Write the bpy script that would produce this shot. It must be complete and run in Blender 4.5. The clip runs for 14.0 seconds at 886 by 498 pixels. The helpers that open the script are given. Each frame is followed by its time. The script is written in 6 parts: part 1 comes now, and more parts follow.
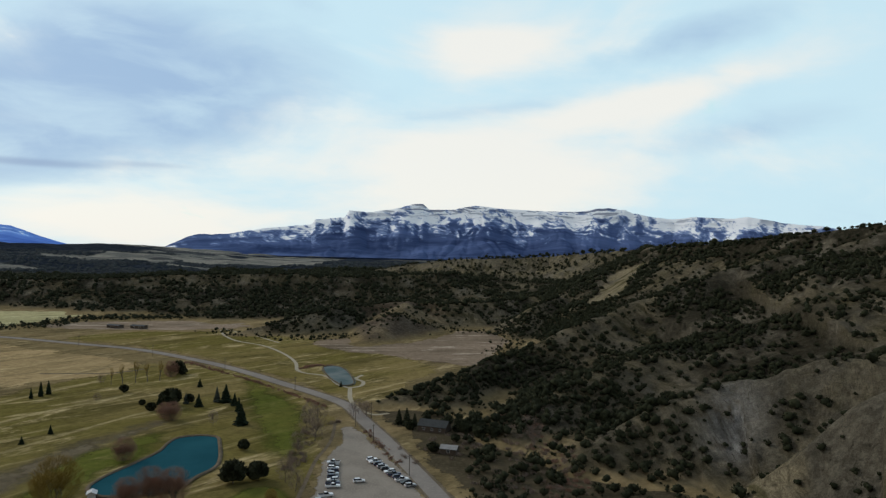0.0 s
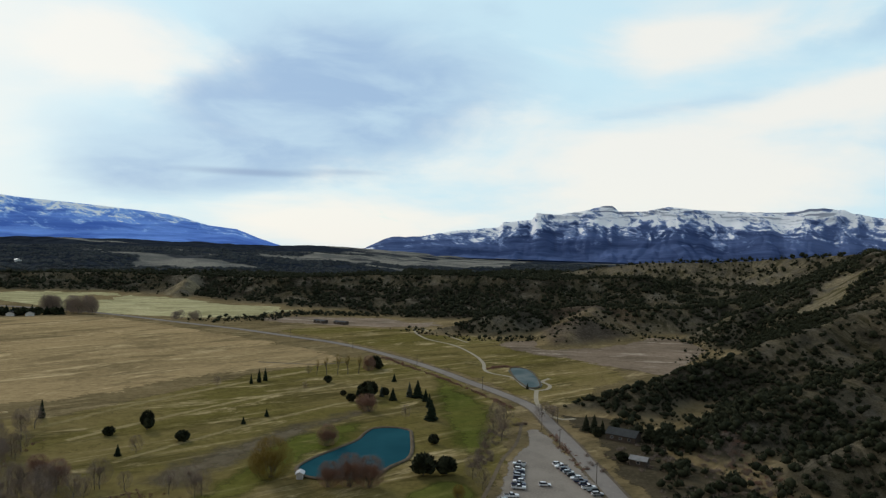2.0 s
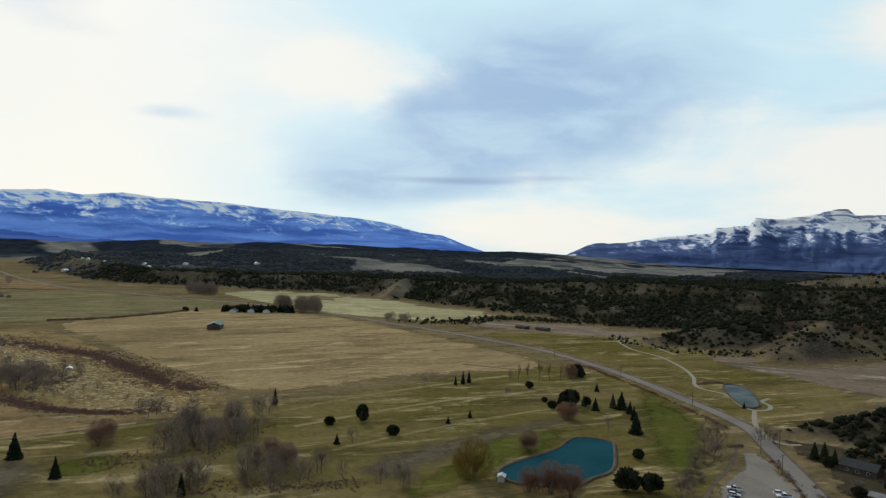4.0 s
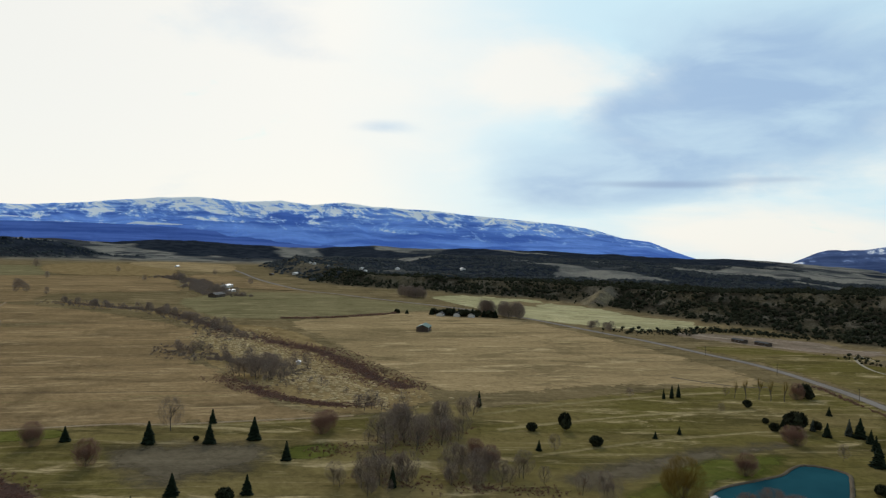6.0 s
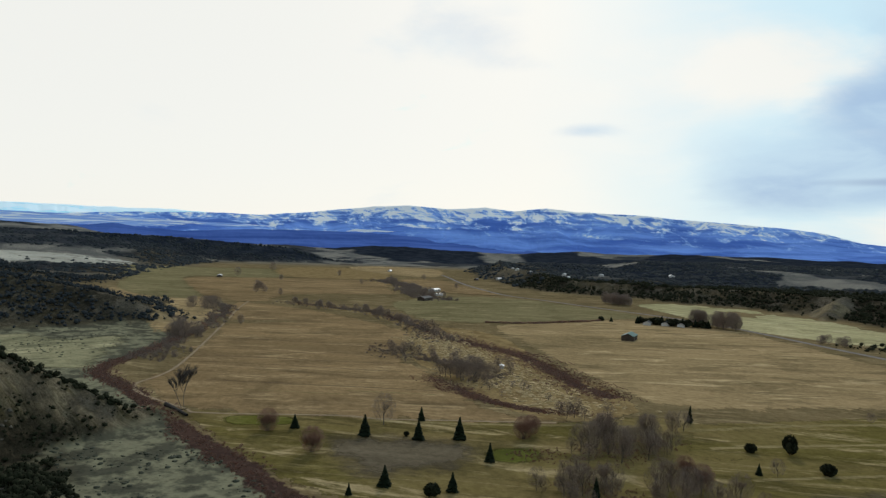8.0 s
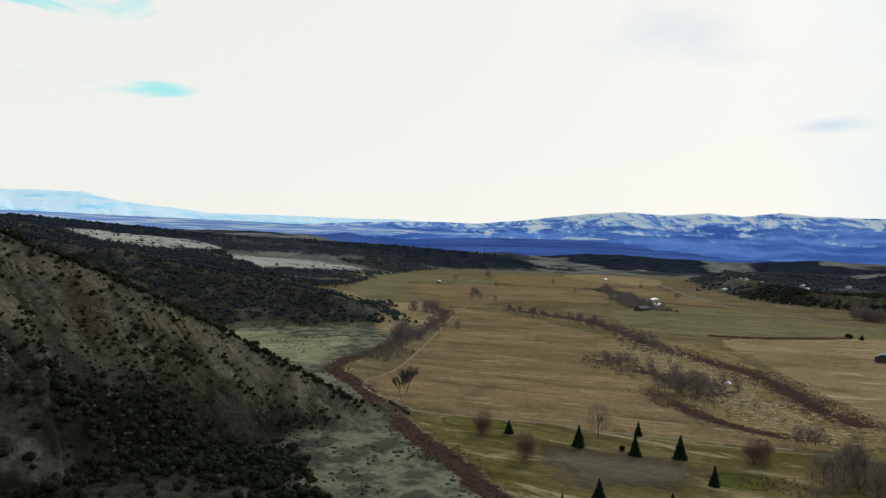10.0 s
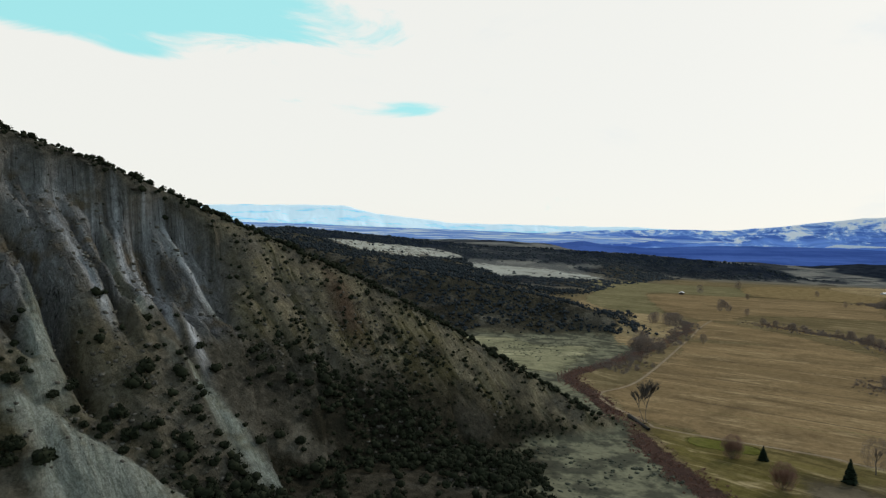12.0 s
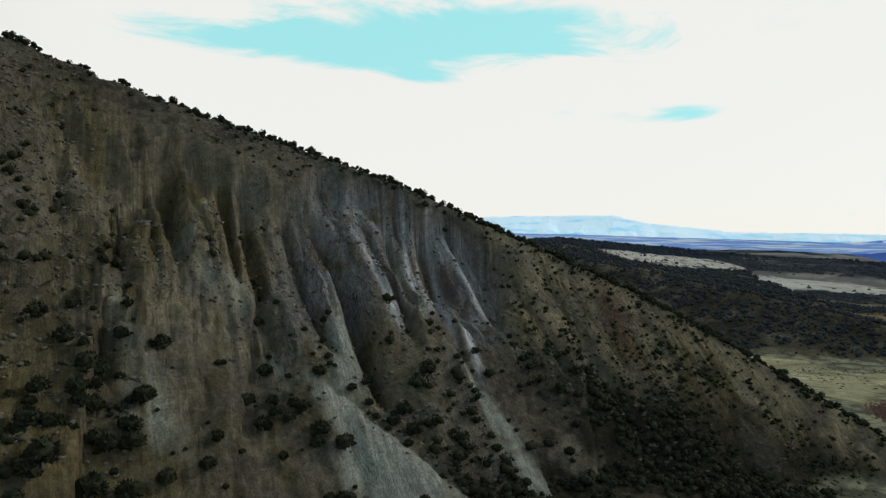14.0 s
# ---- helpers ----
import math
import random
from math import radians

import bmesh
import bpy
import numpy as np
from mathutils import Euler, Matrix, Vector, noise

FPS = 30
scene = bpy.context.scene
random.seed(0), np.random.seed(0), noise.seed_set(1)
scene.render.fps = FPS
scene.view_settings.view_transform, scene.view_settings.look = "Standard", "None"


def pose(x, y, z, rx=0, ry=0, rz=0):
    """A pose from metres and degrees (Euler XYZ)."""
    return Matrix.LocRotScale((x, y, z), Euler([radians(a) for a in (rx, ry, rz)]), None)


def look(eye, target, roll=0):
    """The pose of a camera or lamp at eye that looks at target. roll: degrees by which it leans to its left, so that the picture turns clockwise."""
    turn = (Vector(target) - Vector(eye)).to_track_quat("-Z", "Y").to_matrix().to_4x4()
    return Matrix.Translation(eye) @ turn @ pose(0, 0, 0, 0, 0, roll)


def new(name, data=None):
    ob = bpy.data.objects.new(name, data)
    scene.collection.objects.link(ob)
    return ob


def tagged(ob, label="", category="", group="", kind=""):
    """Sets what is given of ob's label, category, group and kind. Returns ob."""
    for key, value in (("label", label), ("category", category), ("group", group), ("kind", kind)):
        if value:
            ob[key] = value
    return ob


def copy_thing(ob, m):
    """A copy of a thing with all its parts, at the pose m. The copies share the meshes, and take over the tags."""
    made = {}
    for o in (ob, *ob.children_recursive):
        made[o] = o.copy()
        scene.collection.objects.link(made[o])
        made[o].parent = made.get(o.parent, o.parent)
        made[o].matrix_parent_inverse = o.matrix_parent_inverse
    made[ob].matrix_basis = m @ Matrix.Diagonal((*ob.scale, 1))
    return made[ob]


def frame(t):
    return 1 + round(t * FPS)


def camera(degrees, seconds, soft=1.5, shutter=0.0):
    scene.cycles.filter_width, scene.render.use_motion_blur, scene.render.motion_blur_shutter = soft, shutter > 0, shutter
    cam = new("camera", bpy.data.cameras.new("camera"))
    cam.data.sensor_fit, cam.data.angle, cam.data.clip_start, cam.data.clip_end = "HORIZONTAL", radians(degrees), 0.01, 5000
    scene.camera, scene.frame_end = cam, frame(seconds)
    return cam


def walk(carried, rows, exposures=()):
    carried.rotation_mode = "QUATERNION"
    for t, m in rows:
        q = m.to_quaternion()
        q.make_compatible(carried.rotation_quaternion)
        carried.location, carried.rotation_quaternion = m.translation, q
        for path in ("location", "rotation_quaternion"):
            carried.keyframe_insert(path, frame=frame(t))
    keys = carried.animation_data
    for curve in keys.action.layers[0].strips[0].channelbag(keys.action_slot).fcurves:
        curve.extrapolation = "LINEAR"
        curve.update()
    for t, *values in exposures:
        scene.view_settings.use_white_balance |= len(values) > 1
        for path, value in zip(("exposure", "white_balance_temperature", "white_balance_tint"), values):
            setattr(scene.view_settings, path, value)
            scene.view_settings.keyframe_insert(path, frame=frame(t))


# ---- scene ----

# ======== camera: it hovers 90 m above the valley floor and turns to its left ========
EYE = 90.0
cam = camera(64.67, 14.0, 1.3)
TURNS = [
    (0.0, 0.0, -0.22, 1.42), (0.5, 3.42, -0.27, 1.46), (1.0, 7.14, -0.31, 1.51), (1.5, 11.21, -0.36, 1.60),
    (2.0, 15.23, -0.41, 1.66), (2.5, 19.32, -0.42, 1.69), (3.0, 23.43, -0.41, 1.73), (5.5, 44.04, -0.40, 1.96),
    (6.0, 48.16, -0.41, 1.93), (6.5, 52.29, -0.44, 1.91), (7.0, 56.38, -0.45, 1.87), (7.5, 60.51, -0.47, 1.86),
    (8.0, 64.64, -0.47, 1.84), (10.5, 86.53, -0.34, 1.75), (11.0, 91.07, -0.31, 1.73), (11.5, 95.70, -0.26, 1.72),
    (12.0, 101.19, -0.23, 1.70), (12.5, 107.13, -0.20, 1.69), (13.0, 112.57, -0.14, 1.69), (13.5, 117.73, -0.07, 1.69),
    (14.0, 123.00, -0.01, 1.71),
]
walk(cam, [(t, pose(0, 0, EYE, 90 + pitch, 0, yaw) @ pose(0, 0, 0, 0, 0, roll)) for t, yaw, pitch, roll in TURNS])


# ======== node helpers ========
def nodes_of(owner):
    owner.use_nodes = True
    tree = owner.node_tree
    tree.nodes.clear()
    return tree


def node(tree, kind, **inputs):
    n = tree.nodes.new(kind)
    for key, value in inputs.items():
        put(tree, n, int(key[1:]) if key[0] == "i" and key[1:].isdigit() else key.replace("_", " "), value)
    return n


def put(tree, n, key, value):
    socket = n.inputs[key]
    if hasattr(value, "links"):
        tree.links.new(value, socket)
    else:
        socket.default_value = value


def calc(tree, op, a, b=0.0, c=0.0, clamp=False):
    n = node(tree, "ShaderNodeMath", i0=a, i1=b, i2=c)
    n.operation, n.use_clamp = op, clamp
    return n.outputs[0]


def mix(tree, fac, a, b, mode="MIX"):
    n = tree.nodes.new("ShaderNodeMix")
    n.data_type, n.blend_type = "RGBA", mode
    put(tree, n, 0, fac)
    for key, value in ((6, a), (7, b)):
        put(tree, n, key, value if hasattr(value, "links") else (*value[:3], 1))
    return n.outputs[2]


def ramp(tree, fac, low, high):
    n = node(tree, "ShaderNodeMapRange", i0=fac, i1=low, i2=high)
    n.interpolation_type = "SMOOTHSTEP"
    return n.outputs[0]


def grain(tree, vector, scale, detail=4.0, rough=0.55, warp=0.0):
    return node(tree, "ShaderNodeTexNoise", Vector=vector, Scale=scale, Detail=detail, Roughness=rough, Distortion=warp).outputs[0]


def stretched(tree, vector, turn, sx, sy, sz=1.0):
    n = tree.nodes.new("ShaderNodeMapping")
    n.vector_type = "TEXTURE"
    for key, value in (("Vector", vector), ("Rotation", (0, 0, radians(turn))), ("Scale", (1 / sx, 1 / sy, 1 / sz))):
        put(tree, n, key, value)
    return n.outputs[0]


def mask(tree, name):
    n = tree.nodes.new("ShaderNodeAttribute")
    n.attribute_name = name
    return n.outputs["Fac"]


# ======== world: overcast sky with a blue-grey rain cloud and a bright gap ========
world = bpy.data.worlds.new("sky")
scene.world = world
tree = nodes_of(world)
way = node(tree, "ShaderNodeTexCoord").outputs["Generated"]
sep = node(tree, "ShaderNodeSeparateXYZ", i0=way)
sx, sy, sz = sep.outputs
azim = calc(tree, "MULTIPLY", calc(tree, "ARCTAN2", calc(tree, "MULTIPLY", sx, -1.0), sy), 57.2958)
elev = calc(tree, "MULTIPLY", calc(tree, "ARCSINE", sz), 57.2958)
lift = calc(tree, "ADD", calc(tree, "MAXIMUM", sz, 0.0), 0.16)
flat = node(tree, "ShaderNodeCombineXYZ", i0=calc(tree, "DIVIDE", sx, lift), i1=calc(tree, "DIVIDE", sy, lift), i2=0.0).outputs[0]
sky = tree.nodes.new("ShaderNodeTexSky")
sky.sky_type, sky.sun_disc = "NISHITA", False
sky.sun_elevation, sky.sun_rotation = radians(30), radians(-55)
clear = mix(tree, 1.0, sky.outputs[0], (0.105, 0.105, 0.105), "MULTIPLY")


def cloud(a, e, wa, we, amount, tilt=0.0):
    """A soft bank of cloud at azimuth a and elevation e, in degrees; tilt is its rise for each degree to the left."""
    off = calc(tree, "SUBTRACT", azim, a)
    da = calc(tree, "DIVIDE", off, wa)
    de = calc(tree, "DIVIDE", calc(tree, "SUBTRACT", calc(tree, "SUBTRACT", elev, e), calc(tree, "MULTIPLY", off, tilt)), we)
    r2 = calc(tree, "ADD", calc(tree, "MULTIPLY", da, da), calc(tree, "MULTIPLY", de, de))
    return calc(tree, "MULTIPLY", calc(tree, "EXPONENT", calc(tree, "MULTIPLY", r2, -1.0)), amount)


def total(parts):
    out = parts[0]
    for p in parts[1:]:
        out = calc(tree, "ADD", out, p)
    return out


tall = stretched(tree, way, 0, 1.0, 1.0, 2.4)
billow = calc(tree, "ADD", calc(tree, "MULTIPLY", grain(tree, tall, 3.4, 7, 0.56, 0.5), 0.7), calc(tree, "MULTIPLY", grain(tree, stretched(tree, flat, 20, 0.55, 0.9), 1.6, 5, 0.55, 0.4), 0.3))
wisp = grain(tree, stretched(tree, way, 0, 1.0, 1.0, 3.0), 5.0, 6, 0.55, 0.4)
bank = total([cloud(20, 10.5, 10, 6.5, 0.95), cloud(31, 8.5, 9, 5.5, 0.85), cloud(27, 15, 8, 4, 0.6), cloud(40, 6.5, 7, 3.2, 0.40), cloud(11, 14, 8, 5, 0.35), cloud(53.3, 9.3, 3.2, 0.75, 0.75), cloud(63, 17, 7, 3.0, 0.5), cloud(58, 14.3, 5, 0.9, 0.30),
              cloud(-21, 8.6, 10, 1.7, 0.75, -0.15), cloud(-19, 16.4, 13, 2.0, 0.6, -0.19), cloud(-3, 11.0, 6, 0.6, 0.40, -0.1), cloud(-31, 4.5, 6, 1.6, 0.3), cloud(35, 11.5, 3.5, 1.6, 0.45), cloud(38, 4.2, 7, 2.4, 0.5),
              cloud(40.5, 13.8, 5.5, 3.6, -1.1), cloud(23, 1.6, 9, 1.7, -1.5), cloud(22, 3.3, 2.4, 0.8, -0.9), cloud(29, 0.9, 7, 1.0, -0.9), cloud(-1, 15.5, 6, 2.6, -0.9), cloud(-5, 5, 14, 3.4, -0.9), cloud(3, 17.5, 5, 1.5, -0.4)])
ruffle = calc(tree, "ADD", calc(tree, "MULTIPLY", calc(tree, "SUBTRACT", billow, 0.5), 1.9), calc(tree, "MULTIPLY", calc(tree, "SUBTRACT", wisp, 0.5), 0.8))
grey = ramp(tree, calc(tree, "ADD", bank, ruffle), 0.18, 1.12)
veil = calc(tree, "MULTIPLY", ramp(tree, calc(tree, "ADD", azim, calc(tree, "MULTIPLY", billow, 18.0)), 68.0, 46.0), ramp(tree, total([cloud(-4, 6, 13, 5, -0.9), cloud(-17, 12, 12, 1.5, -0.7, -0.19), cloud(23, 1.5, 10, 2.2, -0.9), cloud(-3, 16, 6, 3, -0.8), cloud(41, 13.6, 6, 3.6, -0.8), cloud(50, 12, 7, 5, -0.3), ruffle, 0.70]), 0.0, 0.75))
tone = mix(tree, veil, (0.905, 0.905, 0.855), (0.60, 0.82, 0.92))
tone = mix(tree, grey, tone, mix(tree, ramp(tree, wisp, 0.35, 0.65), (0.35, 0.51, 0.72), (0.51, 0.69, 0.83)))
# Unseen darker cloud overhead and behind, added to cut the ambient light.
unseen_deck = calc(tree, "MAXIMUM", ramp(tree, elev, 22.0, 45.0), calc(tree, "MULTIPLY", ramp(tree, sy, -0.2, -0.7), ramp(tree, sx, -0.5, 0.2)))
tone = mix(tree, calc(tree, "MULTIPLY", unseen_deck, 0.9), tone, (0.24, 0.28, 0.35))
streak = ramp(tree, calc(tree, "ADD", cloud(31, 5.2, 6, 0.35, 1.0), cloud(23, 5.6, 4, 0.3, 0.6)), 0.15, 1.1)
tone = mix(tree, calc(tree, "MULTIPLY", streak, 0.6), tone, (0.22, 0.32, 0.52))
hole = ramp(tree, calc(tree, "ADD", total([cloud(141, 15.9, 10, 1.5, 1.0), cloud(128, 15.5, 10, 1.9, 1.0), cloud(117, 17.2, 10, 1.7, 1.0), cloud(104.5, 11.1, 4.2, 0.7, 0.85), cloud(128, 19, 14, 2.6, 0.5), cloud(93, 9.5, 4, 0.6, 0.5), cloud(125, 13.8, 3, 0.6, 0.6), cloud(142, 17.6, 3.5, 0.7, -0.8), cloud(131, 13.4, 2.4, 0.5, -0.5)]),
                          calc(tree, "MULTIPLY", calc(tree, "SUBTRACT", grain(tree, stretched(tree, way, 0, 1.0, 1.0, 4.0), 6.0, 7, 0.62, 0.8), 0.5), 2.3)), 0.36, 1.0)
tone = mix(tree, hole, tone, mix(tree, 0.9, clear, (0.40, 0.88, 0.89)))
tone = mix(tree, 0.06, tone, clear)
back = node(tree, "ShaderNodeBackground", Color=tone, Strength=1.0)
tree.links.new(back.outputs[0], node(tree, "ShaderNodeOutputWorld").inputs[0])

lamp = bpy.data.lights.new("sun", "SUN")
lamp.energy, lamp.angle, lamp.color = 1.15, radians(10), (1.0, 0.965, 0.925)
sun = new("sun", lamp)
sun.matrix_world = look((-246, 172, 175), (0, 0, 0))


# ======== materials ========
def surface(name, colour, rough=0.9, bump=None, bump_size=0.3, metal=0.0, spec=0.3, cover=None):
    """A material whose colour(tree, place) gives a colour socket or value, bump a height socket in metres, and cover how much of it hides what lies below."""
    m = bpy.data.materials.new(name)
    t = nodes_of(m)
    place = node(t, "ShaderNodeTexCoord").outputs["Object"]
    c = colour(t, place) if callable(colour) else (*colour, 1)
    b = node(t, "ShaderNodeBsdfPrincipled", Base_Color=c, Roughness=rough(t, place) if callable(rough) else rough, Metallic=metal)
    b.inputs["Specular IOR Level"].default_value = spec if spec > 0.16 else 0.0
    if bump:
        n = node(t, "ShaderNodeBump", Height=bump(t, place), Distance=bump_size, Strength=0.9)
        t.links.new(n.outputs[0], b.inputs["Normal"])
    shader = b.outputs[0]
    if cover:
        mixed = node(t, "ShaderNodeMixShader", i0=cover(t, place), i1=node(t, "ShaderNodeBsdfTransparent").outputs[0], i2=shader)
        shader = mixed.outputs[0]
    t.links.new(shader, node(t, "ShaderNodeOutputMaterial").inputs[0])
    return m


def speckled(a, b, c, scale=0.05, fine=0.8, turn=None, soft=0.14):
    """Two broad tones a and b and a fine tone c; turn draws the broad tones out along that heading."""
    def colour(t, p):
        q = p if turn is None else stretched(t, p, turn, 0.22, 1.0)
        broad = ramp(t, grain(t, q, scale, 6, 0.62), 0.5 - soft, 0.5 + soft)
        small = ramp(t, grain(t, p, fine, 4, 0.65), 0.45, 0.72)
        return mix(t, calc(t, "MULTIPLY", small, 0.6), mix(t, broad, a, b), c)
    return colour


def turf(a, b, dark, pale, turn, streaky=1.0):
    """Grass of two tones in broad soft blotches, with drawn-out streaks of dark and pale and a fine uneven nap."""
    def colour(t, p):
        q, k = stretched(t, p, turn, 0.30, 1.0), stretched(t, p, turn, 0.07, 1.0)
        c = mix(t, ramp(t, grain(t, q, 0.012, 5, 0.6, 0.5), 0.38, 0.62), a, b)
        c = mix(t, calc(t, "MULTIPLY", ramp(t, grain(t, p, 0.016, 7, 0.66, 0.8), 0.48, 0.66), 0.55), c, dark)
        c = mix(t, calc(t, "MULTIPLY", ramp(t, grain(t, q, 0.040, 8, 0.72, 0.4), 0.50, 0.64), 0.75), c, dark)
        c = mix(t, calc(t, "MULTIPLY", ramp(t, grain(t, q, 0.055, 8, 0.74, 0.6), 0.53, 0.66), 0.8 * streaky, clamp=True), c, pale)
        c = mix(t, calc(t, "MULTIPLY", ramp(t, grain(t, k, 0.11, 6, 0.70), 0.55, 0.70), 0.55 * streaky), c, pale)
        c = mix(t, calc(t, "MULTIPLY", ramp(t, grain(t, k, 0.17, 5, 0.70), 0.56, 0.72), 0.5 * streaky), c, dark)
        nap = ramp(t, grain(t, p, 0.22, 10, 0.86), 0.36, 0.64)
        return mix(t, 0.5, c, mix(t, nap, (0.30, 0.28, 0.24), (0.78, 0.77, 0.74)), "OVERLAY")
    return colour


def ragged(t, p):
    """Worn edge of a patch of ground: whole in the middle, broken up at its rim."""
    g = calc(t, "ADD", calc(t, "MULTIPLY", mask(t, "edge"), 1.6), calc(t, "MULTIPLY", calc(t, "SUBTRACT", grain(t, p, 0.10, 12, 0.78), 0.5), 3.0))
    return ramp(t, g, 0.74, 0.86)


def faded(t, p):
    """Soft edge of a patch of turf that thins out into its surroundings."""
    g = calc(t, "ADD", mask(t, "edge"), calc(t, "MULTIPLY", calc(t, "SUBTRACT", grain(t, p, 0.10, 8, 0.7), 0.5), 1.1))
    return ramp(t, g, 0.25, 0.95)


def terrain_colour(t, p):
    flat_dry = turf((0.225, 0.170, 0.089), (0.168, 0.130, 0.066), (0.096, 0.077, 0.040), (0.37, 0.29, 0.16), 55)(t, p)
    soil = speckled((0.165, 0.146, 0.108), (0.080, 0.073, 0.057), (0.22, 0.196, 0.150), 0.03, 0.35)(t, p)
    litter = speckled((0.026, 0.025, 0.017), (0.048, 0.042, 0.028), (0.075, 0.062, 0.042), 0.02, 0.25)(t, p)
    run = node(t, "ShaderNodeCombineXYZ", i0=mask(t, "fall"), i1=calc(t, "MULTIPLY", mask(t, "down"), 0.22), i2=0.0).outputs[0]
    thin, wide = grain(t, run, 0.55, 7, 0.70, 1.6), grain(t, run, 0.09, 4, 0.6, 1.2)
    # Dark spots in the soil colour paint the shading of rocks.
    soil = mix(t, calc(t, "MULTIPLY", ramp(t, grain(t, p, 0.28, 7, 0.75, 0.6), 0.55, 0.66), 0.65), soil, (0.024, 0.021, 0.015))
    # Crumbled rock grain; its dark end paints small shadow spots over the slopes.
    crumb_shade = ramp(t, calc(t, "ADD", calc(t, "MULTIPLY", grain(t, p, 0.35, 12, 0.88, 0.4), 0.6), calc(t, "MULTIPLY", grain(t, p, 1.6, 6, 0.8), 0.4)), 0.40, 0.60)
    clay = mix(t, ramp(t, wide, 0.38, 0.62), (0.140, 0.133, 0.120), (0.350, 0.347, 0.330))
    clay = mix(t, calc(t, "MULTIPLY", ramp(t, thin, 0.53, 0.70), ramp(t, wide, 0.40, 0.60)), clay, (0.60, 0.60, 0.585))
    # Near-black streaks put the shadow of flutes and gullies into the clay colour.
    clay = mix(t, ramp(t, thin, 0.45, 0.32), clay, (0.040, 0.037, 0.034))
    clay = mix(t, ramp(t, grain(t, p, 0.045, 4, 0.6), 0.52, 0.66), clay, (0.190, 0.152, 0.100))
    tan = mix(t, ramp(t, thin, 0.35, 0.65), (0.145, 0.121, 0.076), (0.305, 0.258, 0.166))
    stain = mix(t, ramp(t, wide, 0.40, 0.62), (0.098, 0.085, 0.042), (0.265, 0.230, 0.122))
    tan = mix(t, calc(t, "MULTIPLY", ramp(t, wide, 0.55, 0.42), mask(t, "slope")), tan, stain)
    wash = mix(t, ramp(t, thin, 0.36, 0.64), (0.300, 0.318, 0.252), (0.480, 0.500, 0.420))
    wash = mix(t, calc(t, "MULTIPLY", ramp(t, grain(t, p, 0.05, 5, 0.65), 0.48, 0.62), 0.7), wash, (0.225, 0.210, 0.130))
    sage = speckled((0.245, 0.236, 0.148), (0.098, 0.096, 0.066), (0.036, 0.038, 0.028), 0.06, 0.20, None, 0.07)(t, p)
    tract = grain(t, p, 0.0030, 5, 0.55, 0.4)
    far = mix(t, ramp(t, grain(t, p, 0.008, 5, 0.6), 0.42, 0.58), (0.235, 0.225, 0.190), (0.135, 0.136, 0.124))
    # Distant woodland tone, tinted blue to stand in for haze.
    hazed_woods = mix(t, ramp(t, grain(t, p, 0.02, 5, 0.65), 0.40, 0.62), (0.016, 0.021, 0.030), (0.031, 0.038, 0.049))
    far = mix(t, calc(t, "MAXIMUM", calc(t, "MULTIPLY", ramp(t, tract, 0.46, 0.43), 0.8), mask(t, "wood")), far, hazed_woods)
    c = mix(t, mask(t, "slope"), flat_dry, soil)
    c = mix(t, mask(t, "sage"), c, sage)
    # Ground goes darker where the wood mask is high, filling out tree cover.
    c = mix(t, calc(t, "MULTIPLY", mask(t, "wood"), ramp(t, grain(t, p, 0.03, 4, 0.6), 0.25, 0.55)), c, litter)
    c = mix(t, calc(t, "MULTIPLY", mask(t, "tan"), ramp(t, grain(t, p, 0.06, 4, 0.6), 0.3, 0.6), clamp=True), c, tan)
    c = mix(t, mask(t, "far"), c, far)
    c = mix(t, calc(t, "MULTIPLY", mask(t, "clay"), calc(t, "SUBTRACT", 1.0, calc(t, "MULTIPLY", mask(t, "tan"), 0.6)), clamp=True), c, clay)
    c = mix(t, calc(t, "MULTIPLY", mask(t, "red"), 0.7, clamp=True), c, (0.105, 0.058, 0.036))
    c = mix(t, calc(t, "MULTIPLY", mask(t, "ochre"), ramp(t, grain(t, p, 0.05, 5, 0.65), 0.30, 0.55), clamp=True), c, mix(t, ramp(t, thin, 0.35, 0.65), (0.105, 0.078, 0.030), (0.225, 0.185, 0.085)))
    c = mix(t, mask(t, "wash"), c, wash)
    c = mix(t, calc(t, "MULTIPLY", mask(t, "chalk"), ramp(t, thin, 0.30, 0.54)), c, (0.68, 0.685, 0.68))
    return mix(t, calc(t, "MULTIPLY", mask(t, "slope"), 0.6), c, mix(t, crumb_shade, (0.24, 0.23, 0.22), (0.90, 0.89, 0.87)), "OVERLAY")


def terrain_bump(t, p):
    run = node(t, "ShaderNodeCombineXYZ", i0=mask(t, "fall"), i1=calc(t, "MULTIPLY", mask(t, "down"), 0.22), i2=0.0).outputs[0]
    cracks = calc(t, "MULTIPLY", calc(t, "MAXIMUM", mask(t, "clay"), calc(t, "MULTIPLY", mask(t, "wash"), 0.5)), calc(t, "MULTIPLY", grain(t, run, 0.40, 7, 0.74, 1.4), 6.5))
    rocks = calc(t, "MULTIPLY", grain(t, p, 0.28, 9, 0.82, 0.6), calc(t, "MULTIPLY", mask(t, "slope"), 2.4))
    return calc(t, "ADD", calc(t, "ADD", cracks, rocks), calc(t, "MULTIPLY", grain(t, p, 0.06, 3), 2.0))


